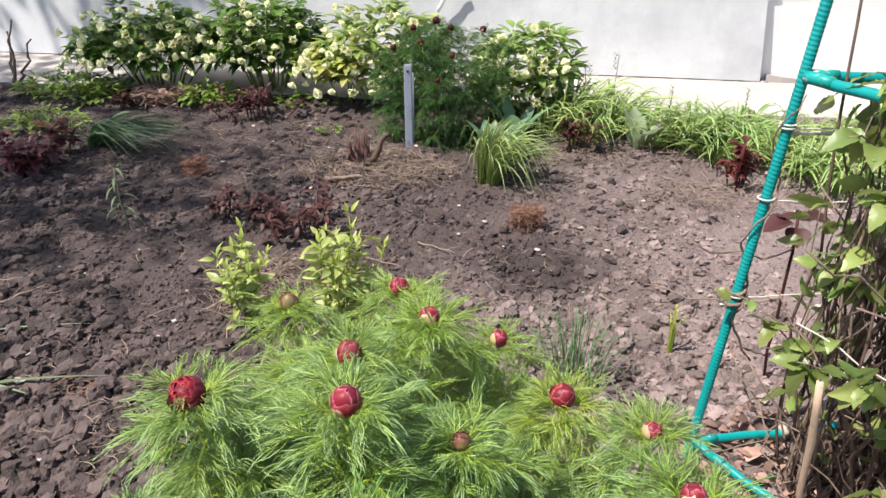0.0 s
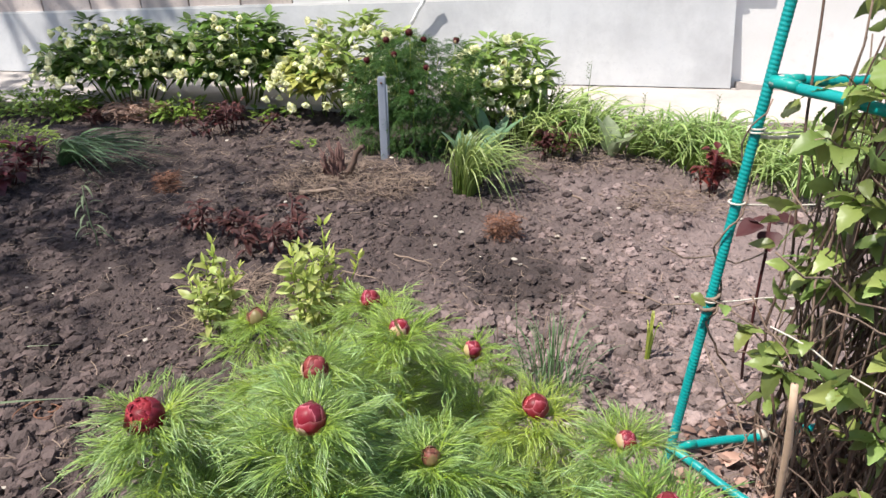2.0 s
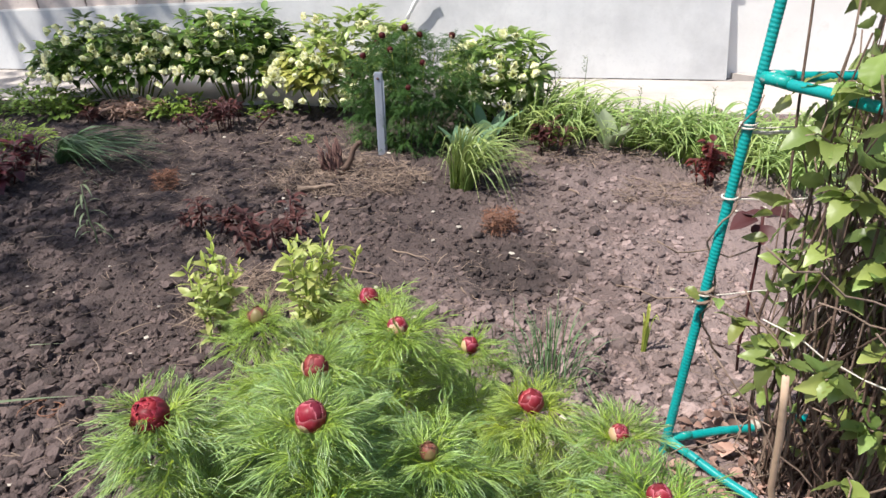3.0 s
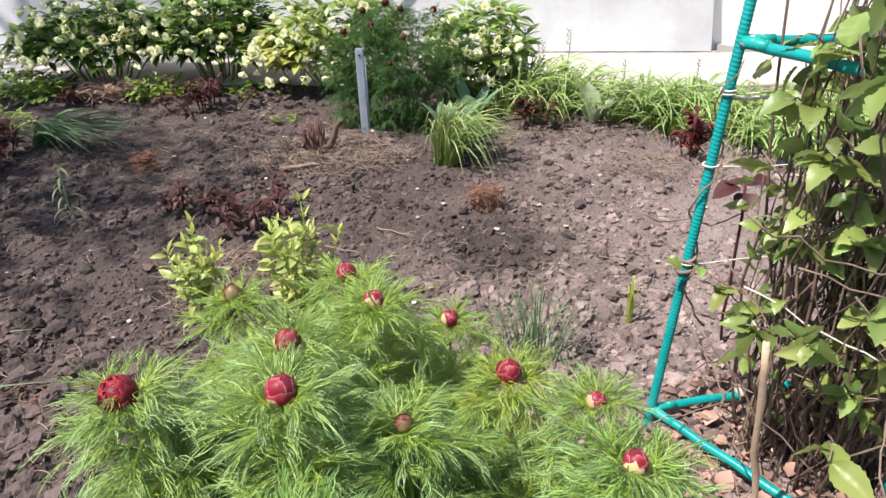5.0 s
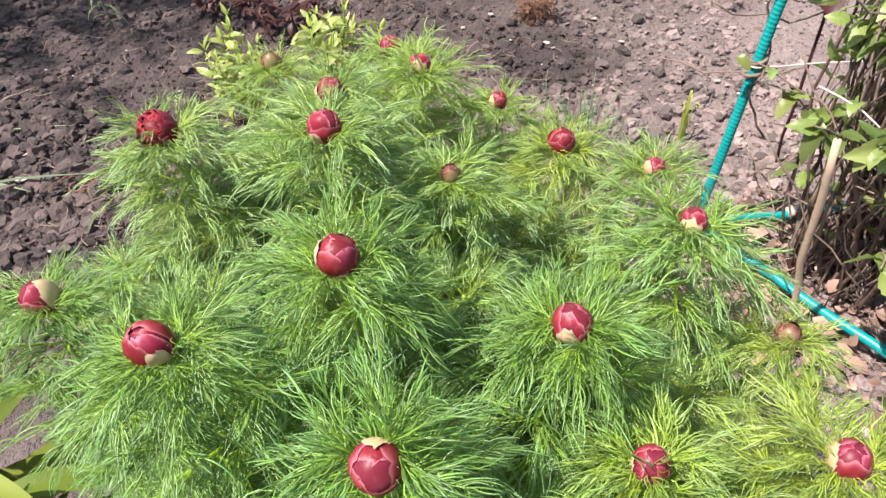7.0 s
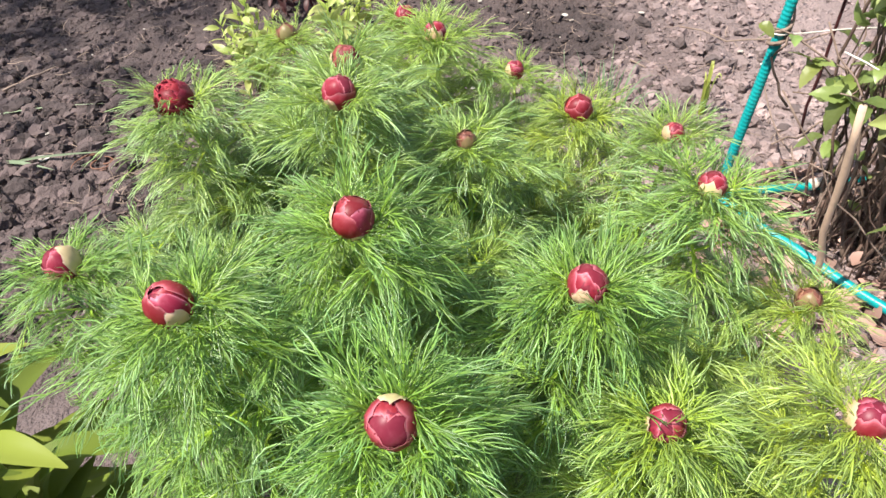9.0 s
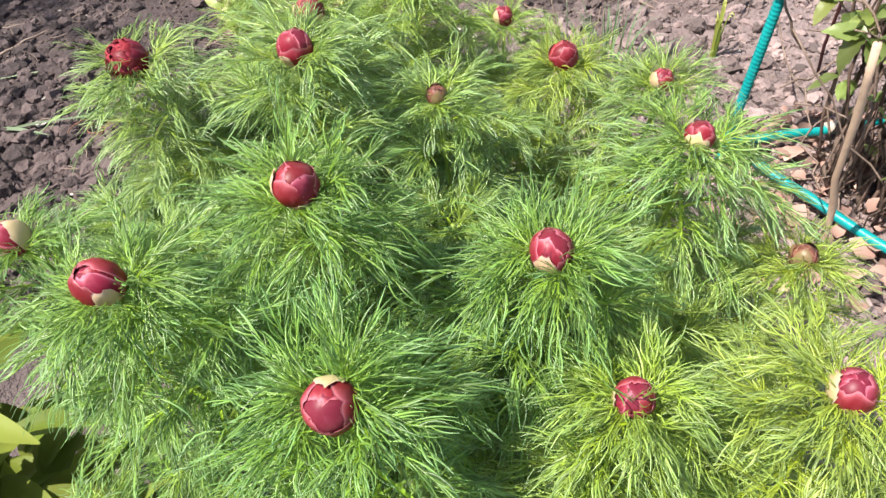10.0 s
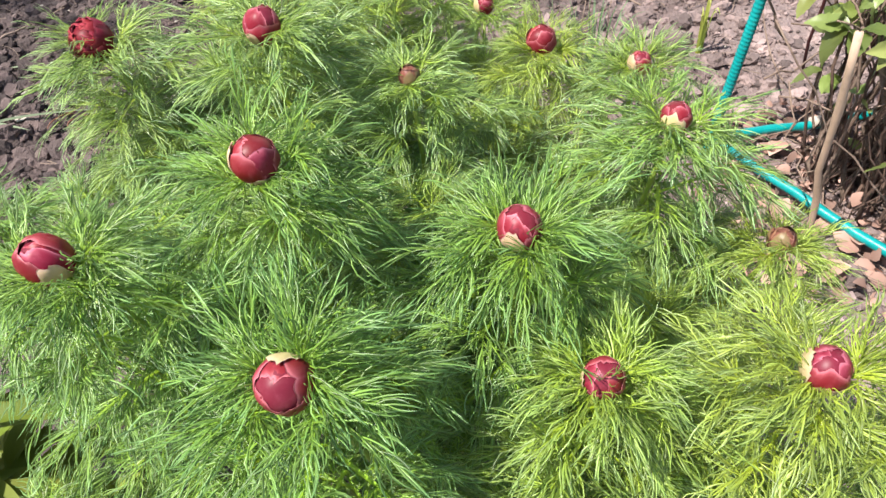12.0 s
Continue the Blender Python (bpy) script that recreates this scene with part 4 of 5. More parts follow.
    # leafy sprigs that reach out of the tangle into the light
    for x, y, z, count, size in ((0.496, 0.8, 0.404, 6, 0.062), (0.56, 0.735, 0.415, 8, 0.06), (0.502, 0.97, 0.364, 6, 0.052), (0.41, 0.99, 0.417, 3, 0.045), (0.534, 0.78, 0.832, 6, 0.07), (0.521, 0.9, 0.735, 6, 0.06),
                                 (0.559, 0.8, 0.675, 7, 0.062), (0.586, 0.88, 0.508, 7, 0.062), (0.673, 0.79, 0.435, 7, 0.065), (0.602, 0.665, 0.255, 4, 0.07), (0.66, 0.75, 0.31, 6, 0.055), (0.546, 0.98, 0.5, 4, 0.05), (0.62, 0.78, 0.56, 6, 0.06), (0.6, 0.8, 0.77, 6, 0.066)):
        q = np.array([x - 0.73, y - 0.92, z])
        P = bent(q * (0.35, 0.35, 1) - (0, 0, 0.1), q, -0.015, 8, 0.004, r)
        part("twig", Geo().add(*tube(P, np.linspace(0.0022, 0.0012, 8), 6)).mesh("twig", M_TWIG), t)
        for i in range(count):
            a = i * 2.4 + r.normal(0, 0.3)
            way = (0.8 * math.cos(a) - 0.2, 0.8 * math.sin(a) - 0.35, r.normal(0.0, 0.3))
            part("leaf", kinds[r.integers(8)], t, "", facing(P[7 - i % 3], way, r.normal(0, 0.4), size * r.uniform(0.75, 1.15)))


vine()


def dark_leaves():
    t = thing("maroon_shoot", "dark maroon leafy shoot behind the obelisk", "plant", (0.64, 1.3, 0))
    part("stem", Geo().add(*tube(bent((0.02, 0.0, -0.02), (0.0, 0, 0.43), 0, 6, 0.004), 0.0035, 6)).mesh("stem", M_MAROON), t)
    for a, L, z, e in ((3.3, 0.075, 0.42, 0.1), (6.1, 0.08, 0.43, 0.25), (4.6, 0.06, 0.41, -0.1), (0.6, 0.07, 0.42, 0.3), (2.2, 0.055, 0.42, 0.3)):
        V, F, U = blade(L, L * 0.45, 7, 5, 0.3, 0.8, 0.45, 0.06)
        part("leaf", Geo().add(moved(V, facing((0, 0, z), (math.cos(a), math.sin(a), e))), F, U).mesh("leaf", M_MAROON), t)


dark_leaves()


def cane():
    P = bent((0.566, 0.752, -0.03), (0.483, 0.692, 0.45), 0, 9, 0.0025)
    R = np.full(9, 0.005)
    R[[3, 6]] = 0.006
    tagged(new("wooden_cane", Geo().add(*tube(P, R, 9)).mesh("wooden_cane", M_CANE)), "cut tan wooden cane pushed into the soil beside the obelisk", "cane")


cane()


def litter():
    r = np.random.default_rng(13)
    g = Geo()
    for i in range(700):
        a, d = r.uniform(0, 6.28), 0.30 * math.sqrt(r.random())
        x, y = 0.70 + d * math.cos(a) * 1.05, 0.87 + d * math.sin(a)
        L = r.uniform(0.014, 0.042) if i % 6 else r.uniform(0.04, 0.062)
        V, F, U = blade(L, L * r.uniform(0.25, 0.42), 5, 3, r.uniform(-0.2, 0.8), r.uniform(-0.6, 1.4), tone=r.random(), r=r)
        g.add(moved(V, facing((x, y, soil_height(x, y) + r.uniform(0.006, 0.022)), (r.normal(), r.normal(), r.normal(0, 0.25)), r.normal(0, 0.5))), F, U)
    tagged(new("leaf_litter", g.mesh("leaf_litter", M_LITTER)), "dry brown fallen leaves under the vine", "leaf litter", kind="stuff")


litter()

# ---- hellebores along the path ----
def hellebore_flower():
    g = Geo()
    for i in range(5):
        V, F, U = blade(1.0, 0.62, 6, 5, 0.22, -1.1, 0.62, 0.04, 0.4 + 0.1 * i)
        g.add(moved(V, Matrix.Rotation(i * 1.2566, 4, "Z") @ Matrix.Rotation(0.55 + 0.08 * (i % 2), 4, "X")), F, U)
    c = Geo()
    for i in range(14):
        a = i * 2.4
        d = 0.06 + 0.17 * (i / 14) ** 0.5
        c.add(*tube([(d * 0.5 * math.cos(a), d * 0.5 * math.sin(a), 0.02), (d * math.cos(a), d * math.sin(a), 0.28)], [0.02, 0.035], 5, False))
    return g.mesh("flower", M_HFLOWER), c.mesh("flower_centre", M_HCENTRE)


FLOWER, STAMENS = hellebore_flower()


def hellebore(x, y, rx, ry, h, seed, flowers, leaf=M_HELL, low=0.05, label="dense hellebore clump with creamy white nodding flowers", n=270):
    r = np.random.default_rng(seed)
    t = thing("hellebore", label, "hellebore", (x, y, 0), "hellebores by the path")
    g = Geo()
    for i in range(n):
        a, d = r.uniform(0, 6.28), math.sqrt(r.random())
        top = h * (0.5 + 0.5 * math.sqrt(max(0, 1 - d ** 2.2))) * r.uniform(0.28, 1.02)
        top = max(top, low + 0.03 + 0.12 * r.random())
        p = np.array([rx * d * math.cos(a), ry * d * math.sin(a), top])
        foot = (p[0] * 0.4, p[1] * 0.4, -0.01)
        if i % 12 == 0:
            part("stem", Geo().add(*tube(bent(foot, p, -0.03, 6, 0.004, r), 0.0045, 6)).mesh("stem", M_STEM), t)
        yaw = math.atan2(p[1], p[0]) + r.normal(0, 0.5)
        fingers = r.integers(5, 8)
        for j in range(fingers):
            b = yaw + (j - (fingers - 1) / 2) * 0.55
            L = r.uniform(0.075, 0.125)
            V, F, U = blade(L, L * 0.19, 5, 3, 0.35, r.uniform(0.2, 0.9), 0.45, tone=r.random(), r=r)
            g.add(moved(V, facing(p, (math.cos(b), math.sin(b), r.uniform(-0.3, 0.95)))), F, U)
    part("foliage", g.mesh("foliage", leaf), t)
    for i in range(flowers):
        a, d = r.uniform(2.9, 6.5), math.sqrt(r.uniform(0.02, 1.0))
        z = h * (0.5 + 0.5 * math.sqrt(max(0, 1 - d ** 2.2))) * r.uniform(0.5, 1.08)
        p = Vector((rx * d * math.cos(a) * 1.12, ry * d * math.sin(a) * 1.1 - 0.12, max(z, 0.15)))
        # half of them nod so that their pale backs show, half look outwards
        way = Vector((0.5 * math.cos(a) + r.normal(0, 0.4), 0.5 * math.sin(a) - 0.55 + r.normal(0, 0.3), r.uniform(-1.6, -0.7) if i % 2 else r.uniform(-0.3, 0.5))).normalized()
        m = Matrix.Translation(p) @ Vector((0, 0, 1)).rotation_difference(way).to_matrix().to_4x4()
        s = r.uniform(0.03, 0.042) if i % 2 else r.uniform(0.036, 0.052)
        f = part("flower", FLOWER, t, "creamy white nodding flower", m @ Matrix.Diagonal((s, s, s, 1)))
        part("flower_centre", STAMENS, f)
    return t


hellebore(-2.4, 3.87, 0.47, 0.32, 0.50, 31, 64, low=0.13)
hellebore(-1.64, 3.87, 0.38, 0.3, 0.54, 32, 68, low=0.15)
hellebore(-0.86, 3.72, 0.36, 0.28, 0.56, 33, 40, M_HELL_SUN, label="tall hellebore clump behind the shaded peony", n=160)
hellebore(-1.06, 3.62, 0.25, 0.2, 0.33, 34, 26, M_HELL_YELLOW, 0.14, "pale yellowish hellebore with open greenish flowers", 50)
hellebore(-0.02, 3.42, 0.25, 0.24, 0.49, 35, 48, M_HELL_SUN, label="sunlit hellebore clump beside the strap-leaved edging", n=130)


# ---- small plants of the bed ----
def tuft(name, label, category, x, y, n, spread, h, reach, w, material, seed, lean=(0, 0), droop=1.0, fold=0.35, group="", k=8):
    r = np.random.default_rng(seed)
    P, az = arcs(n, (0, 0, -0.01), spread, h, reach, k, r, lean, droop)
    side = np.stack([-np.sin(az), np.cos(az), 0 * az], -1) + r.normal(0, 0.3, (n, 3))
    W = strap(np.linspace(0, 1, k), w)[None] * r.uniform(0.7, 1.15, n)[:, None]
    t = thing(name, label, category, (x, y, soil_height(x, y) if y < 3.7 else 0), group)
    half = n // 2
    for i, cut in enumerate((slice(0, half), slice(half, n))):
        V, F, U = ribbons(P[cut], W[cut], side[cut], fold, seed + i)
        part("leaves", mesh_of("leaves", V, F, material, U), t)
    return t


tuft("strap_leaf_clump", "arching light green strap-leaved clump on bare soil", "grass clump", -0.13, 2.5, 170, 0.05, 0.27, 0.22, 0.0036, M_GRASS, 51, (0.12, -0.02), 1.7)
for i, (x, y, h, n) in enumerate(((0.22, 3.3, 0.27, 80), (0.42, 3.26, 0.22, 70), (0.3, 3.1, 0.16, 40), (0.62, 3.12, 0.17, 70), (0.78, 3.06, 0.2, 95), (0.95, 3.0, 0.2, 95), (0.86, 2.92, 0.14, 60), (1.12, 2.98, 0.17, 70), (1.3, 2.93, 0.19, 80), (1.48, 2.95, 0.19, 80), (1.38, 2.74, 0.15, 60), (1.7, 2.9, 0.18, 80), (0.1, 3.2, 0.22, 40), (1.16, 2.78, 0.17, 70), (1.28, 2.62, 0.16, 60))):
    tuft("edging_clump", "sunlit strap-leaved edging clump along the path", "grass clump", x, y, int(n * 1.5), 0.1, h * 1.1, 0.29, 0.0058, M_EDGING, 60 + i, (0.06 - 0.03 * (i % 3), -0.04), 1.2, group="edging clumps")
tuft("onion_clump", "flopped blue-green onion-like clump on bare soil", "plant", -2.08, 2.74, 110, 0.05, 0.18, 0.17, 0.0042, M_BLUEGRASS, 80, (0.42, -0.12), 1.5)
tuft("onion_clump", "few flopped onion-like blades", "plant", -2.08, 2.72, 12, 0.03, 0.13, 0.22, 0.003, M_GREY, 81, (-0.12, -0.1), 1.6)
tuft("thin_grass", "sparse thin grass beside the label stake", "grass", -0.66, 2.98, 26, 0.09, 0.11, 0.1, 0.0018, M_GRASS, 82)
tuft("thin_grass", "sparse thin grey-green grass in dry soil", "grass", 0.19, 1.17, 80, 0.07, 0.2, 0.13, 0.0017, M_BLUEGRASS, 83)
tuft("iris_sprout", "single yellow-green sprout in dry soil", "sprout", 0.445, 1.385, 8, 0.009, 0.16, 0.03, 0.0042, M_YELLOW, 84)
tuft("long_blade", "long pale grass blade lying over soil", "grass", -1.5, 1.17, 4, 0.02, 0.05, 0.3, 0.0055, M_PALE, 85, (0.1, 0.03), 1.4)
tuft("long_blade", "long grey-green blade lying over soil", "grass", -1.25, 0.98, 4, 0.02, 0.05, 0.2, 0.006, M_GREY, 86, (0.25, -0.1), 1.4)


def flower_spikes():
    r = np.random.default_rng(77)
    for x, y, h in ((0.2, 3.42, 0.36), (0.42, 3.38, 0.36), (0.3, 3.4, 0.3), (1.0, 3.1, 0.27), (0.68, 3.2, 0.25)):
        t = thing("flower_spike", "thin stalk with a faded grey spike among the edging", "plant", (x, y, 0), "faded flower spikes")
        part("stalk", Geo().add(*tube(bent((0, 0, -0.02), (r.normal(0, 0.02), 0, h), 0, 6, 0.002, r), np.linspace(0.0028, 0.0016, 6), 5)).mesh("stalk", M_GREY), t)
        g = Geo()
        for i in range(18):
            a = i * 2.4
            V, F, U = blade(0.02, 0.004, 4, 3, 0.3, 0.4, tone=r.random(), r=r)
            g.add(moved(V, facing((0, 0, h - 0.005 * i), (math.cos(a), math.sin(a), 1.2))), F, U)
        part("spike", g.mesh("spike", M_GREY), t)


flower_spikes()


def tall_stalks():
    r = np.random.default_rng(15)
    t = thing("bare_stalks", "thin dark bare stalks rising from dry soil", "plant", (0.12, 1.26, 0))
    for i in range(11):
        p = (r.normal(0, 0.045), r.normal(0, 0.035), -0.01)
        q = (p[0] + r.normal(-0.01, 0.03), p[1] + r.normal(0, 0.03), r.uniform(0.1, 0.21))
        part("stalk", Geo().add(*tube(bent(p, q, 0, 6, 0.003, r), np.linspace(0.0019, 0.0009, 6), 5)).mesh("stalk", M_GREY if i % 2 else M_TWIG), t)


tall_stalks()


def shoots(name, label, x, y, n, h, spread, material, seed, leaf=0.058, wide=0.17):
    """Young peony-like shoots: upright stems with drooping unfolded leaves."""
    r = np.random.default_rng(seed)
    t = thing(name, label, "young plant", (x, y, soil_height(x, y)), "maroon young shoots")
    g = Geo()
    for i in range(n):
        p = np.array([r.normal(0, spread), r.normal(0, spread), -0.02])
        q = p * (1.5, 1.5, 0) + (r.normal(0, 0.015), r.normal(0, 0.015), h * r.uniform(0.55, 1))
        part("stem", Geo().add(*tube(bent(p, q, 0, 5, 0.003, r), 0.0032, 6)).mesh("stem", material), t)
        for j in range(20):
            a = r.uniform(0, 6.28)
            L = leaf * r.uniform(0.6, 1.2)
            V, F, U = blade(L, L * wide, 5, 3, 0.5, r.uniform(0.2, 1.3), tone=r.random(), r=r)
            at = p + (q - p) * r.uniform(0.45, 1)
            g.add(moved(V, facing(at, (math.cos(a), math.sin(a), r.uniform(-0.1, 1.0)))), F, U)
    part("foliage", g.mesh("foliage", material), t)
    return t


shoots("maroon_peony_shoots", "low dark maroon young peony shoots in shade", -0.78, 1.93, 8, 0.14, 0.05, M_MAROON, 90)
shoots("maroon_peony_shoots", "low dark maroon young peony shoots in shade", -1.06, 1.98, 5, 0.1, 0.05, M_MAROON, 91)
shoots("maroon_peony_shoots", "wilted maroon shoots before the hellebores", -1.48, 3.28, 13, 0.17, 0.06, M_MAROON, 92)
shoots("maroon_peony_shoots", "maroon shoots in front of the edging clumps", 0.24, 2.95, 6, 0.17, 0.04, M_MAROON, 93)
shoots("maroon_peony_shoots", "bright maroon shoots in sunlit straw", 0.87, 2.52, 8, 0.19, 0.016, M_RED, 94, 0.045, 0.3)
shoots("maroon_peony_shoots", "dark red leafy shoots at the bed's edge", -2.2, 2.45, 12, 0.15, 0.07, M_RED, 95, 0.07, 0.3)
shoots("maroon_peony_shoots", "few wilted maroon shoots among low leaves", -2.35, 3.4, 5, 0.08, 0.06, M_MAROON, 96)


def leafy_mound(name, label, x, y, rx, ry, h, n, L, wide, material, seed):
    r = np.random.default_rng(seed)
    t = thing(name, label, "plant", (x, y, 0), "low leafy plants")
    g = Geo()
    for i in range(n):
        a, d = r.uniform(0, 6.28), math.sqrt(r.random())
        p = (rx * d * math.cos(a), ry * d * math.sin(a), h * (1 - 0.6 * d) * r.uniform(0.4, 1))
        l = L * r.uniform(0.6, 1.2)
        V, F, U = blade(l, l * wide, 6, 5, 0.3, r.uniform(0.2, 0.9), 0.5, 0.05, r.random(), r)
        g.add(moved(V, facing(p, (math.cos(a) + r.normal(0, 0.5), math.sin(a) + r.normal(0, 0.5), r.uniform(0, 0.8)))), F, U)
        if i % 6 == 0:
            part("stalk", Geo().add(*tube(bent((p[0] * 0.4, p[1] * 0.4, -0.02), p, 0, 4), 0.0025, 5)).mesh("stalk", M_STEM), t)
    part("foliage", g.mesh("foliage", material), t)


leafy_mound("low_perennial", "low fresh green perennial before the hellebores", -2.8, 3.6, 0.36, 0.2, 0.18, 380, 0.065, 0.2, M_LOW, 110)
leafy_mound("low_perennial", "low fresh green perennial before the hellebores", -2.6, 3.5, 0.16, 0.12, 0.13, 80, 0.07, 0.26, M_LOW, 111)
leafy_mound("low_perennial", "small light green leafy mound in the bed", -1.88, 3.52, 0.19, 0.13, 0.14, 220, 0.06, 0.22, M_LOW, 112)
leafy_mound("low_perennial", "low green seedlings under the hellebores", -1.32, 3.55, 0.18, 0.08, 0.08, 45, 0.055, 0.3, M_HELL, 113)
leafy_mound("low_perennial", "olive green leafy clump at the bed's edge", -2.5, 2.92, 0.22, 0.16, 0.15, 300, 0.04, 0.2, M_LOW, 114)
leafy_mound("tiny_seedling", "tiny green weed seedling in bare soil", -0.98, 3.05, 0.07, 0.05, 0.05, 22, 0.03, 0.4, M_LOW, 115)


def broad_plant(x, y, leaves, L, wide, material, seed, label):
    r = np.random.default_rng(seed)
    t = thing("broad_leaf_plant", label, "plant", (x, y, 0), "broad-leaved plants")
    for i in range(leaves):
        a = i * 2.4 + r.normal(0, 0.3)
        l = L * r.uniform(0.7, 1.1)
        V, F, U = blade(l, l * wide, 9, 5, 0.35, r.uniform(0.2, 0.7), 0.5, 0.04, r.random(), r)
        part("leaf", Geo().add(moved(V, facing((0.01 * math.cos(a), 0.01 * math.sin(a), -0.01), (math.cos(a) + 0.35, math.sin(a), r.uniform(1.6, 4.5)))), F, U).mesh("leaf", material), t)


broad_plant(-0.14, 2.76, 9, 0.24, 0.2, M_BROAD, 120, "glaucous broad-leaved plant beside the shaded peony")
broad_plant(-0.05, 3.0, 5, 0.32, 0.14, M_BROAD, 121, "glaucous broad-leaved plant among strap leaves")
broad_plant(0.52, 2.98, 7, 0.22, 0.27, M_PALE, 122, "pale broad-leaved weed on the bed's edge")


def lime_shrub(x, y, h, n, seed, label, wide):
    r = np.random.default_rng(seed)
    t = thing("lime_shrub", label, "shrub", (x, y, 0), "lime green young shrubs")
    kinds = [Geo().add(*blade(1.0, 0.17, 7, 5, 0.35, 0.3 + 0.35 * i, 0.45, 0.08, 0.25 * i)).mesh("leaf", M_LIME) for i in range(4)]
    fresh = [Geo().add(*blade(1.0, 0.13, 7, 5, 0.3, 0.2 + 0.3 * i, 0.4, 0.1, 0.6 + 0.3 * i)).mesh("leaf", M_YELLOW) for i in range(2)]
    for i in range(n):
        # the first shoot stands above the rest, the second leans out
        a = i * 2.4
        foot = np.array([0.02 * math.cos(a), 0.02 * math.sin(a), -0.02])
        d = wide * r.uniform(0.35, 1.0)
        tip = np.array([d * math.cos(a), 0.8 * d * math.sin(a), h * r.uniform(0.7, 0.87)])
        if i == 0:
            tip = np.array([0.35 * wide, 0.02, h])
        if i == 1:
            tip = np.array([1.35 * wide, 0.01, h * 0.78])
        P = bent(foot, tip, 0, 9, 0.008, r)
        part("stem", Geo().add(*tube(P, np.linspace(0.0034, 0.0015, 9), 6)).mesh("stem", M_STEM), t)
        for j in range(24):
            s = 0.28 + 0.72 * (j + r.random()) / 24
            p = P[min(8, int(s * 9))] + r.normal(0, 0.003, 3)
            b = j * 2.4 + i
            young = s > (0.72 if i < 2 else 0.93)
            part("leaf", fresh[r.integers(2)] if young else kinds[r.integers(4)], t, "", facing(p, (math.cos(b), math.sin(b), r.uniform(0.1, 1.6) + (1.2 if young else 0)), r.normal(0, 0.7), r.uniform(0.024, 0.042) if young else r.uniform(0.036, 0.068)))


lime_shrub(-0.395, 1.27, 0.385, 11, 130, "bushy young shrub with lime green leaves behind the peony", 0.085)
lime_shrub(-0.705, 1.33, 0.292, 7, 131, "small young shrub with lime green leaves behind the peony", 0.07)


def sprig(x, y, seed):
    r = np.random.default_rng(seed)
    t = thing("grey_sprig", "thin nodding grey-green sprig in bare soil", "plant", (x, y, 0))
    P = bent((0, 0, -0.02), (-0.02, 0.03, 0.22), 0, 8, 0.003, r)
    part("stem", Geo().add(*tube(P, np.linspace(0.0032, 0.0016, 8), 6)).mesh("stem", M_GREY), t)
    for i in range(16):
        p = P[2 + i % 6]
        a = i * 2.4
        V, F, U = blade(0.085, 0.004, 7, 3, 0.3, 1.9, 0.4, tone=r.random(), r=r)
        part("leaf", Geo().add(moved(V, facing(p, (math.cos(a), math.sin(a), 0.7))), F, U).mesh("leaf", M_GREY), t)


sprig(-1.39, 1.87, 140)


def lily():
    r = np.random.default_rng(17)
    t = thing("lily_plant", "olive green lily-like plant with long glossy leaves", "plant", (-0.4, 0.06, 0))
    for x, y, h in ((0.02, 0.03, 0.46), (-0.07, -0.05, 0.52), (0.03, -0.1, 0.47), (-0.1, 0.08, 0.49), (0.04, -0.03, 0.42)):
        part("stem", Geo().add(*tube(bent((x, y, -0.02), (x + 0.01, y, h), 0, 7, 0.004, r), 0.006, 8)).mesh("stem", M_STEM), t)
        for i in range(36):
            a, z = i * 2.4, 0.09 + (h - 0.09) * i / 36
            l = r.uniform(0.11, 0.17)
            V, F, U = blade(l, 0.0145, 10, 5, 0.4, r.uniform(0.6, 1.7), 0.42, 0.06, r.random(), r)
            part("leaf", Geo().add(moved(V, facing((x + 0.01 * math.cos(a), y + 0.01 * math.sin(a), z), (math.cos(a), math.sin(a), r.uniform(0.3, 1.1)))), F, U).mesh("leaf", M_LILY), t)


lily()


# ---- stake, stump, straw, sticks, chips ----
def label_stake():
    t = thing("label_stake", "grey metal plant label stake pushed into soil", "stake", (-0.545, 2.87, 0))
    g = Geo()
    w, d = 0.0185, 0.006
    ring = [(-w, -d), (-w + 0.004, -d - 0.002), (w - 0.004, -d - 0.002), (w, -d), (w, d), (-w, d)]
    V = [(x + 0.012 * z, y, z) for z in (-0.05, 0.1, 0.25, 0.386, 0.392) for x, y in ring]
    V[-6:] = [(x * 0.8 + 0.004, y * 0.8, 0.395) for x, y in ring]
    idx = np.arange(30).reshape(5, 6)
    nx = np.roll(idx, -1, axis=1)
    F = np.stack([idx[:-1], nx[:-1], nx[1:], idx[1:]], -1).reshape(-1, 4)
    F = np.vstack([F, [[24, 25, 26, 27], [24, 27, 28, 29]]])
    part("strip", g.add(V, F).mesh("strip", M_STAKE, False), t)
    part("flange", Geo().add(*tube([(0.0215, 0.0, -0.05), (0.0255, 0.0, 0.36)], 0.004, 6)).mesh("flange", M_STAKE), t)
    part("bolt", Geo().add(*tube([(0.004, -0.0085, 0.368), (0.004, -0.012, 0.368)], 0.0055, 8)).mesh("bolt", M_STUMP), t)


label_stake()


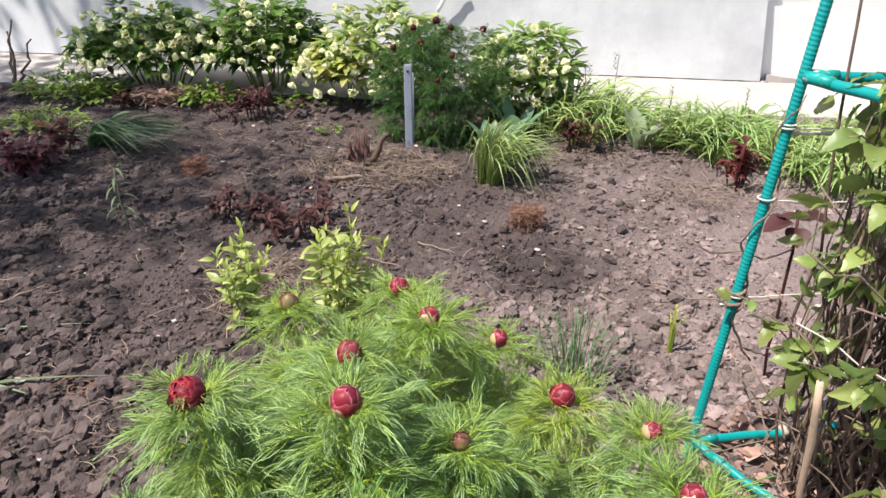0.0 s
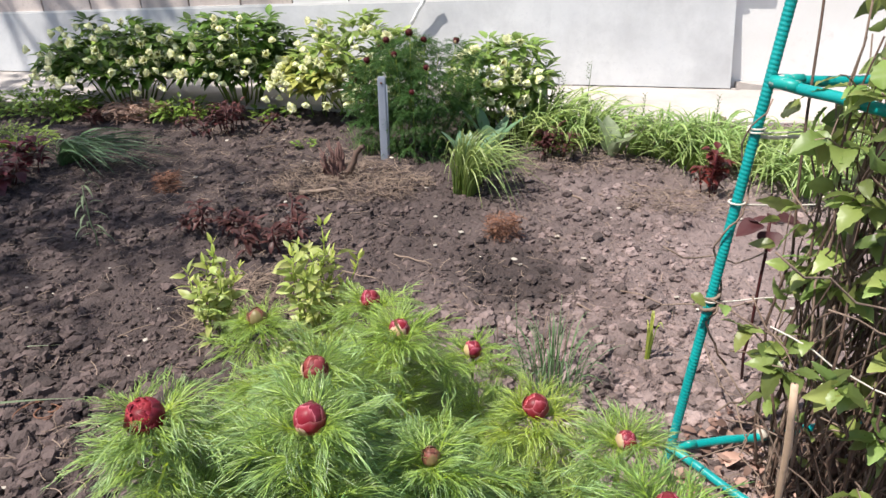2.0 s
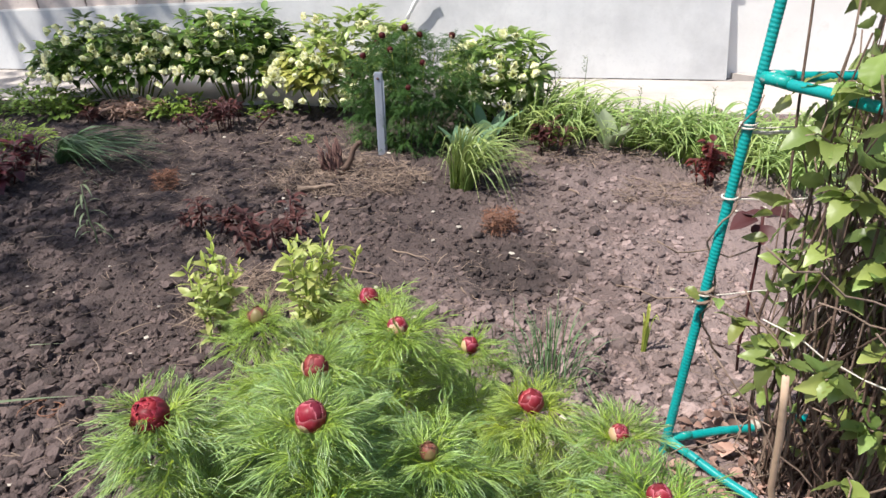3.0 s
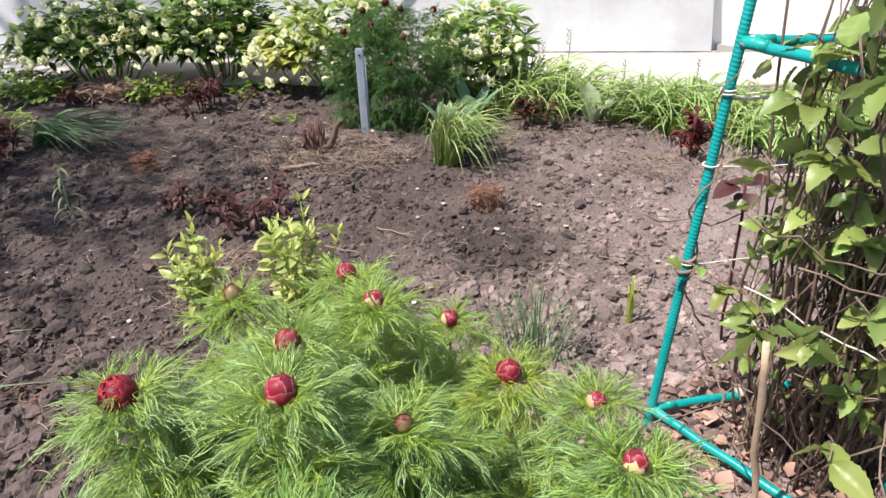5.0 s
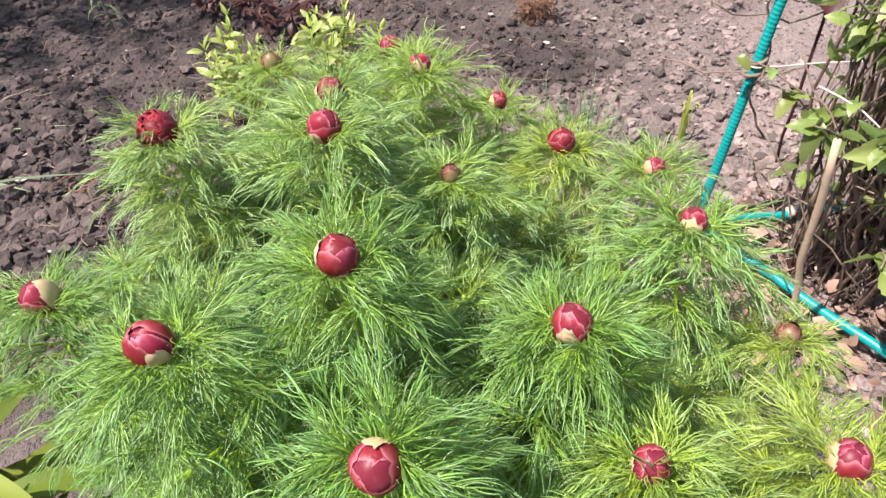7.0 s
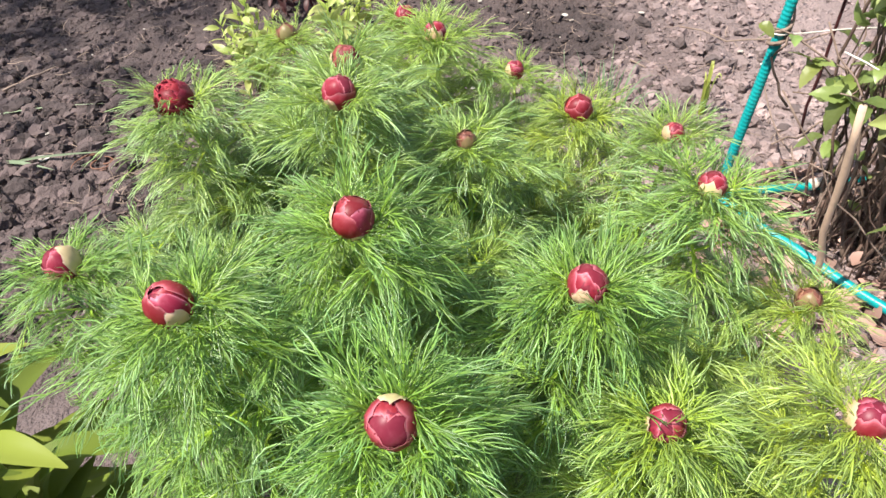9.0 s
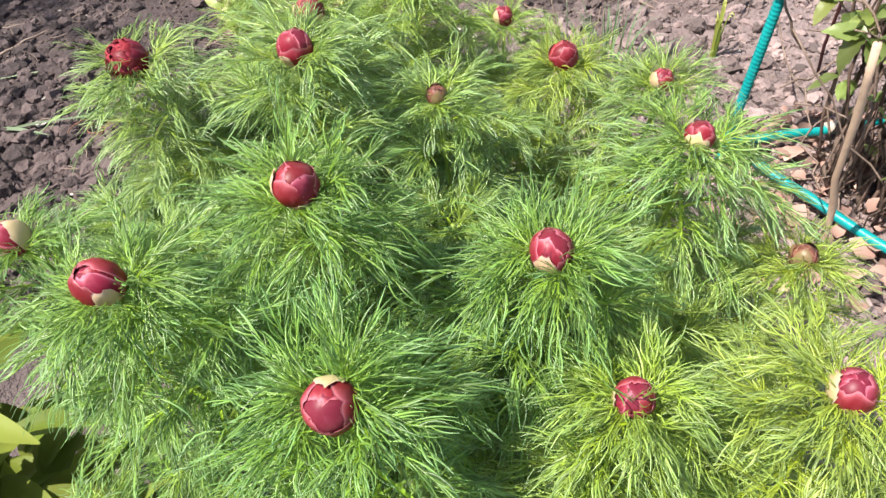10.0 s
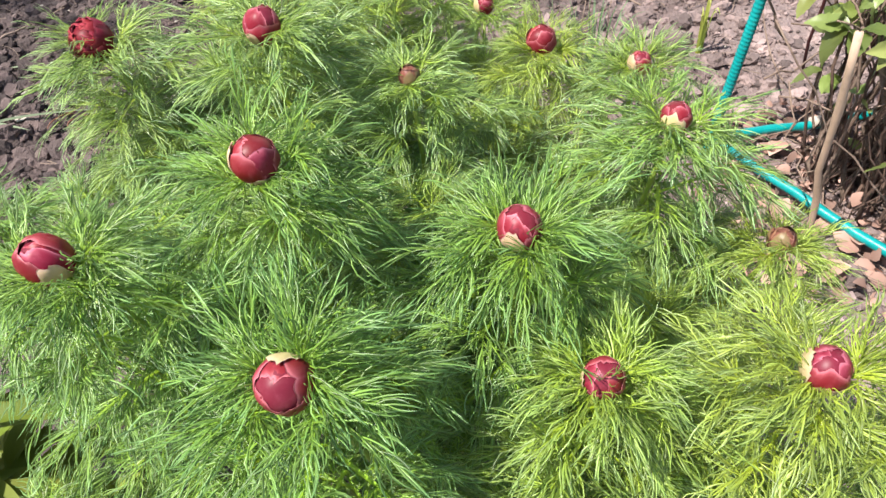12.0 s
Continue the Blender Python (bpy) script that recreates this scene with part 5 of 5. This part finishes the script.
def stump():
    r = np.random.default_rng(19)
    t = thing("cut_stump", "cut red-brown shrub stump with a bent branch stub", "stump", (-0.69, 2.58, 0))
    part("branch_stub", Geo().add(*tube([(0, 0, -0.02), (0.015, -0.01, 0.03), (0.05, -0.012, 0.055), (0.07, -0.006, 0.09), (0.082, 0, 0.13), (0.105, 0.006, 0.155), (0.118, 0.004, 0.158)], [0.026, 0.022, 0.016, 0.013, 0.012, 0.011, 0.012], 8)).mesh("branch_stub", M_TWIG_DARK), t, "crooked bark-covered branch stub")
    V, F = icos(2)
    V = V * np.array([1 + 0.5 * noise.noise(Vector(v) * 2.2) for v in V])[:, None]
    part("root_crown", mesh_of("root_crown", V * (0.055, 0.045, 0.03) + (0, 0, 0.01), F, M_STUMP, None, False), t)
    for i in range(24):
        a = i * 0.7
        q = (-0.03 + 0.05 * math.cos(a) * r.uniform(0.4, 1.3), 0.06 * math.sin(a), r.uniform(0.07, 0.19))
        part("stub", Geo().add(*tube(bent((0.02 * math.cos(a), 0.02 * math.sin(a), -0.02), q, 0, 5, 0.008, r), np.linspace(0.012, 0.003, 5) * r.uniform(0.7, 1.3), 7)).mesh("stub", M_STUMP), t)


stump()


def straw(name, label, x, y, rx, ry, n, L, material, seed, up=0.03, w=0.0009):
    r = np.random.default_rng(seed)
    P = np.zeros((n, 5, 3))
    s = np.linspace(-0.5, 0.5, 5)
    for i in range(n):
        d, a, b = math.sqrt(r.random()), r.uniform(0, 6.28), r.uniform(0, 6.28)
        l = L * r.uniform(0.4, 1.2)
        cx, cy = x + rx * d * math.cos(a), y + ry * d * math.sin(a)
        bow = r.normal(0, 0.18) * l
        P[i, :, 0] = cx + math.cos(b) * l * s - math.sin(b) * bow * 4 * s * s
        P[i, :, 1] = cy + math.sin(b) * l * s + math.cos(b) * bow * 4 * s * s
        P[i, :, 2] = soil_height(cx, cy) + 0.008 + up * r.random() + (r.normal(0, 0.25) * l * s) 
    P[..., 2] = np.maximum(P[..., 2], 0.0)
    side = np.stack([r.normal(0, 1, n), r.normal(0, 1, n), r.normal(0, 0.4, n)], -1)
    V, F, U = ribbons(P, np.full((n, 5), w) * r.uniform(0.6, 1.5, (n, 1)), side, 0, seed)
    return tagged(new(name, mesh_of(name, V, F, material, U)), label, "straw", kind="stuff")


straw("dry_straw", "dry straw heaped round the cut stump", -0.64, 2.53, 0.36, 0.22, 1500, 0.08, M_STRAW, 200)
straw("dry_straw", "dry straw under the lime shrubs", -0.66, 1.52, 0.24, 0.2, 700, 0.12, M_STRAW, 201)
straw("dry_straw", "dry straw round the sunlit maroon shoots", 0.74, 2.42, 0.26, 0.14, 380, 0.08, M_STRAW, 202)
straw("dry_straw", "scattered dry stems over the far bed", -1.3, 2.8, 0.95, 0.55, 1500, 0.07, M_STRAW, 203, 0.012, 0.0008)
straw("dry_straw", "scattered dry stems over the near bed", -0.9, 1.7, 0.9, 0.7, 700, 0.065, M_STRAW, 204, 0.008, 0.0007)
straw("dry_straw", "scattered dry stems over the sunlit bed", 0.35, 1.8, 0.5, 0.75, 320, 0.06, M_STRAW, 205, 0.008, 0.0007)
straw("dry_straw", "dry straw before the edging clumps", 0.35, 2.85, 0.35, 0.14, 260, 0.08, M_STRAW, 206)
straw("rusty_tuft", "rusty brown dried tuft on bare soil", -1.39, 2.4, 0.055, 0.04, 420, 0.045, M_RUST, 207, 0.075, 0.001)
straw("rusty_tuft", "rusty brown dried tuft on bare soil", 0.045, 2.06, 0.065, 0.045, 480, 0.045, M_RUST, 208, 0.08, 0.001)
straw("dry_straw", "rusty dry stems near the peony", -0.78, 0.95, 0.2, 0.18, 170, 0.06, M_STRAW, 209, 0.008)
straw("dry_straw", "dry brown leaf debris before the hellebores", -2.15, 3.5, 0.2, 0.13, 420, 0.07, M_LITTER, 211, 0.08, 0.004)
straw("dry_straw", "dry stems under the vine", 0.72, 0.85, 0.25, 0.22, 240, 0.1, M_STRAW, 210, 0.03)


def sticks():
    r = np.random.default_rng(23)
    spots = [(-1.43, 1.37, 1.0, 0.16, 0.004), (-0.72, 2.38, 0.15, 0.17, 0.011), (-0.25, 1.85, -0.5, 0.16, 0.003), (-0.4, 1.72, -0.4, 0.14, 0.003), (0.1, 2.25, 0.6, 0.12, 0.003), (0.33, 2.42, -1.0, 0.07, 0.005),
             (0.3, 1.62, -0.9, 0.06, 0.003), (-0.05, 1.62, -1.2, 0.07, 0.0028), (-0.72, 1.42, -1.3, 0.32, 0.0022), (-0.95, 1.38, 0.8, 0.14, 0.002), (-1.18, 3.0, 0.7, 0.1, 0.005), (0.5, 1.25, 0.4, 0.12, 0.0022),
             (-0.15, 2.5, -0.7, 0.1, 0.005), (0.62, 2.6, -0.9, 0.12, 0.003), (-1.6, 1.9, 0.2, 0.1, 0.003)]
    for x, y, a, L, w in spots:
        z = soil_height(x, y) + w + 0.006
        P = bent((x - math.cos(a) * L / 2, y - math.sin(a) * L / 2, z), (x + math.cos(a) * L / 2, y + math.sin(a) * L / 2, z + 0.004), -0.003, 7, L * 0.018, r)
        tagged(new("stick", Geo().add(*tube(P, np.linspace(w, w * 0.6, 7), 6)).mesh("stick", M_STRAW)), "dry broken stick lying on soil", "stick", "fallen sticks")


sticks()


def dry_root():
    """Curled rusty root bits and two pale flat scraps beside the peony."""
    r = np.random.default_rng(37)
    t = thing("curled_root", "curled rusty brown dry root on bare soil", "root", (-0.99, 1.015, soil_height(-0.99, 1.015)))
    for i in range(6):
        a0, turns, rad = r.uniform(0, 6.28), r.uniform(2, 5), r.uniform(0.012, 0.035)
        u = np.linspace(0, 1, 16)
        P = np.stack([rad * np.cos(a0 + turns * u) * (1 + u) + r.normal(0, 0.015), rad * np.sin(a0 + turns * u) * (1 + u) + r.normal(0, 0.012), 0.008 + 0.012 * u + 0.004 * r.random()], -1)
        part("strand", Geo().add(*tube(P, np.linspace(0.0022, 0.0012, 16), 6)).mesh("strand", M_RUST), t)
    for x, y, w in ((-1.155, 0.998, 0.018), (-0.91, 0.80, 0.013)):
        V, F, U = blade(w * 2.2, w, 5, 5, 0.15, 0.3, 0.5, 0.1, 0.5, r)
        tagged(new("pale_scrap", Geo().add(moved(V, facing((x, y, soil_height(x, y) + 0.012), (r.normal(), r.normal(), 0.1))), F, U).mesh("pale_scrap", M_CHIP)), "pale flat scrap of dry bark on soil", "scrap", "pale scraps")


dry_root()


def dead_branch():
    t = thing("bare_branch", "bare grey branch standing at the bed's corner", "branch", (-3.35, 3.75, 0))
    r = np.random.default_rng(29)
    for q in ((0.12, 0, 0.42), (0.2, 0.02, 0.3), (0.02, 0.05, 0.34)):
        part("twig", Geo().add(*tube(bent((0, 0, -0.03), q, 0, 8, 0.01, r), np.linspace(0.012, 0.005, 8), 6)).mesh("twig", M_TWIG), t)


dead_branch()


def chips():
    r = np.random.default_rng(31)
    g = Geo()
    V, F = icos(1)
    for i in range(150):
        y = 0.6 + 2.8 * r.random()
        x = r.uniform(-0.7 - 0.6 * y, 0.6 + 0.35 * y)
        s = r.uniform(0.003, 0.011)
        a = r.uniform(0, 6.28)
        rot = np.array([[math.cos(a), -math.sin(a), 0], [math.sin(a), math.cos(a), 0], [0, 0, 1]])
        g.add((V * (s * r.uniform(0.8, 1.6), s, s * 0.3)) @ rot.T + (x, y, soil_height(x, y) + 0.007), F)
    tagged(new("pale_chips", g.mesh("pale_chips", M_CHIP, False)), "small pale stone and wood chips in the soil", "chips", kind="stuff")


chips()
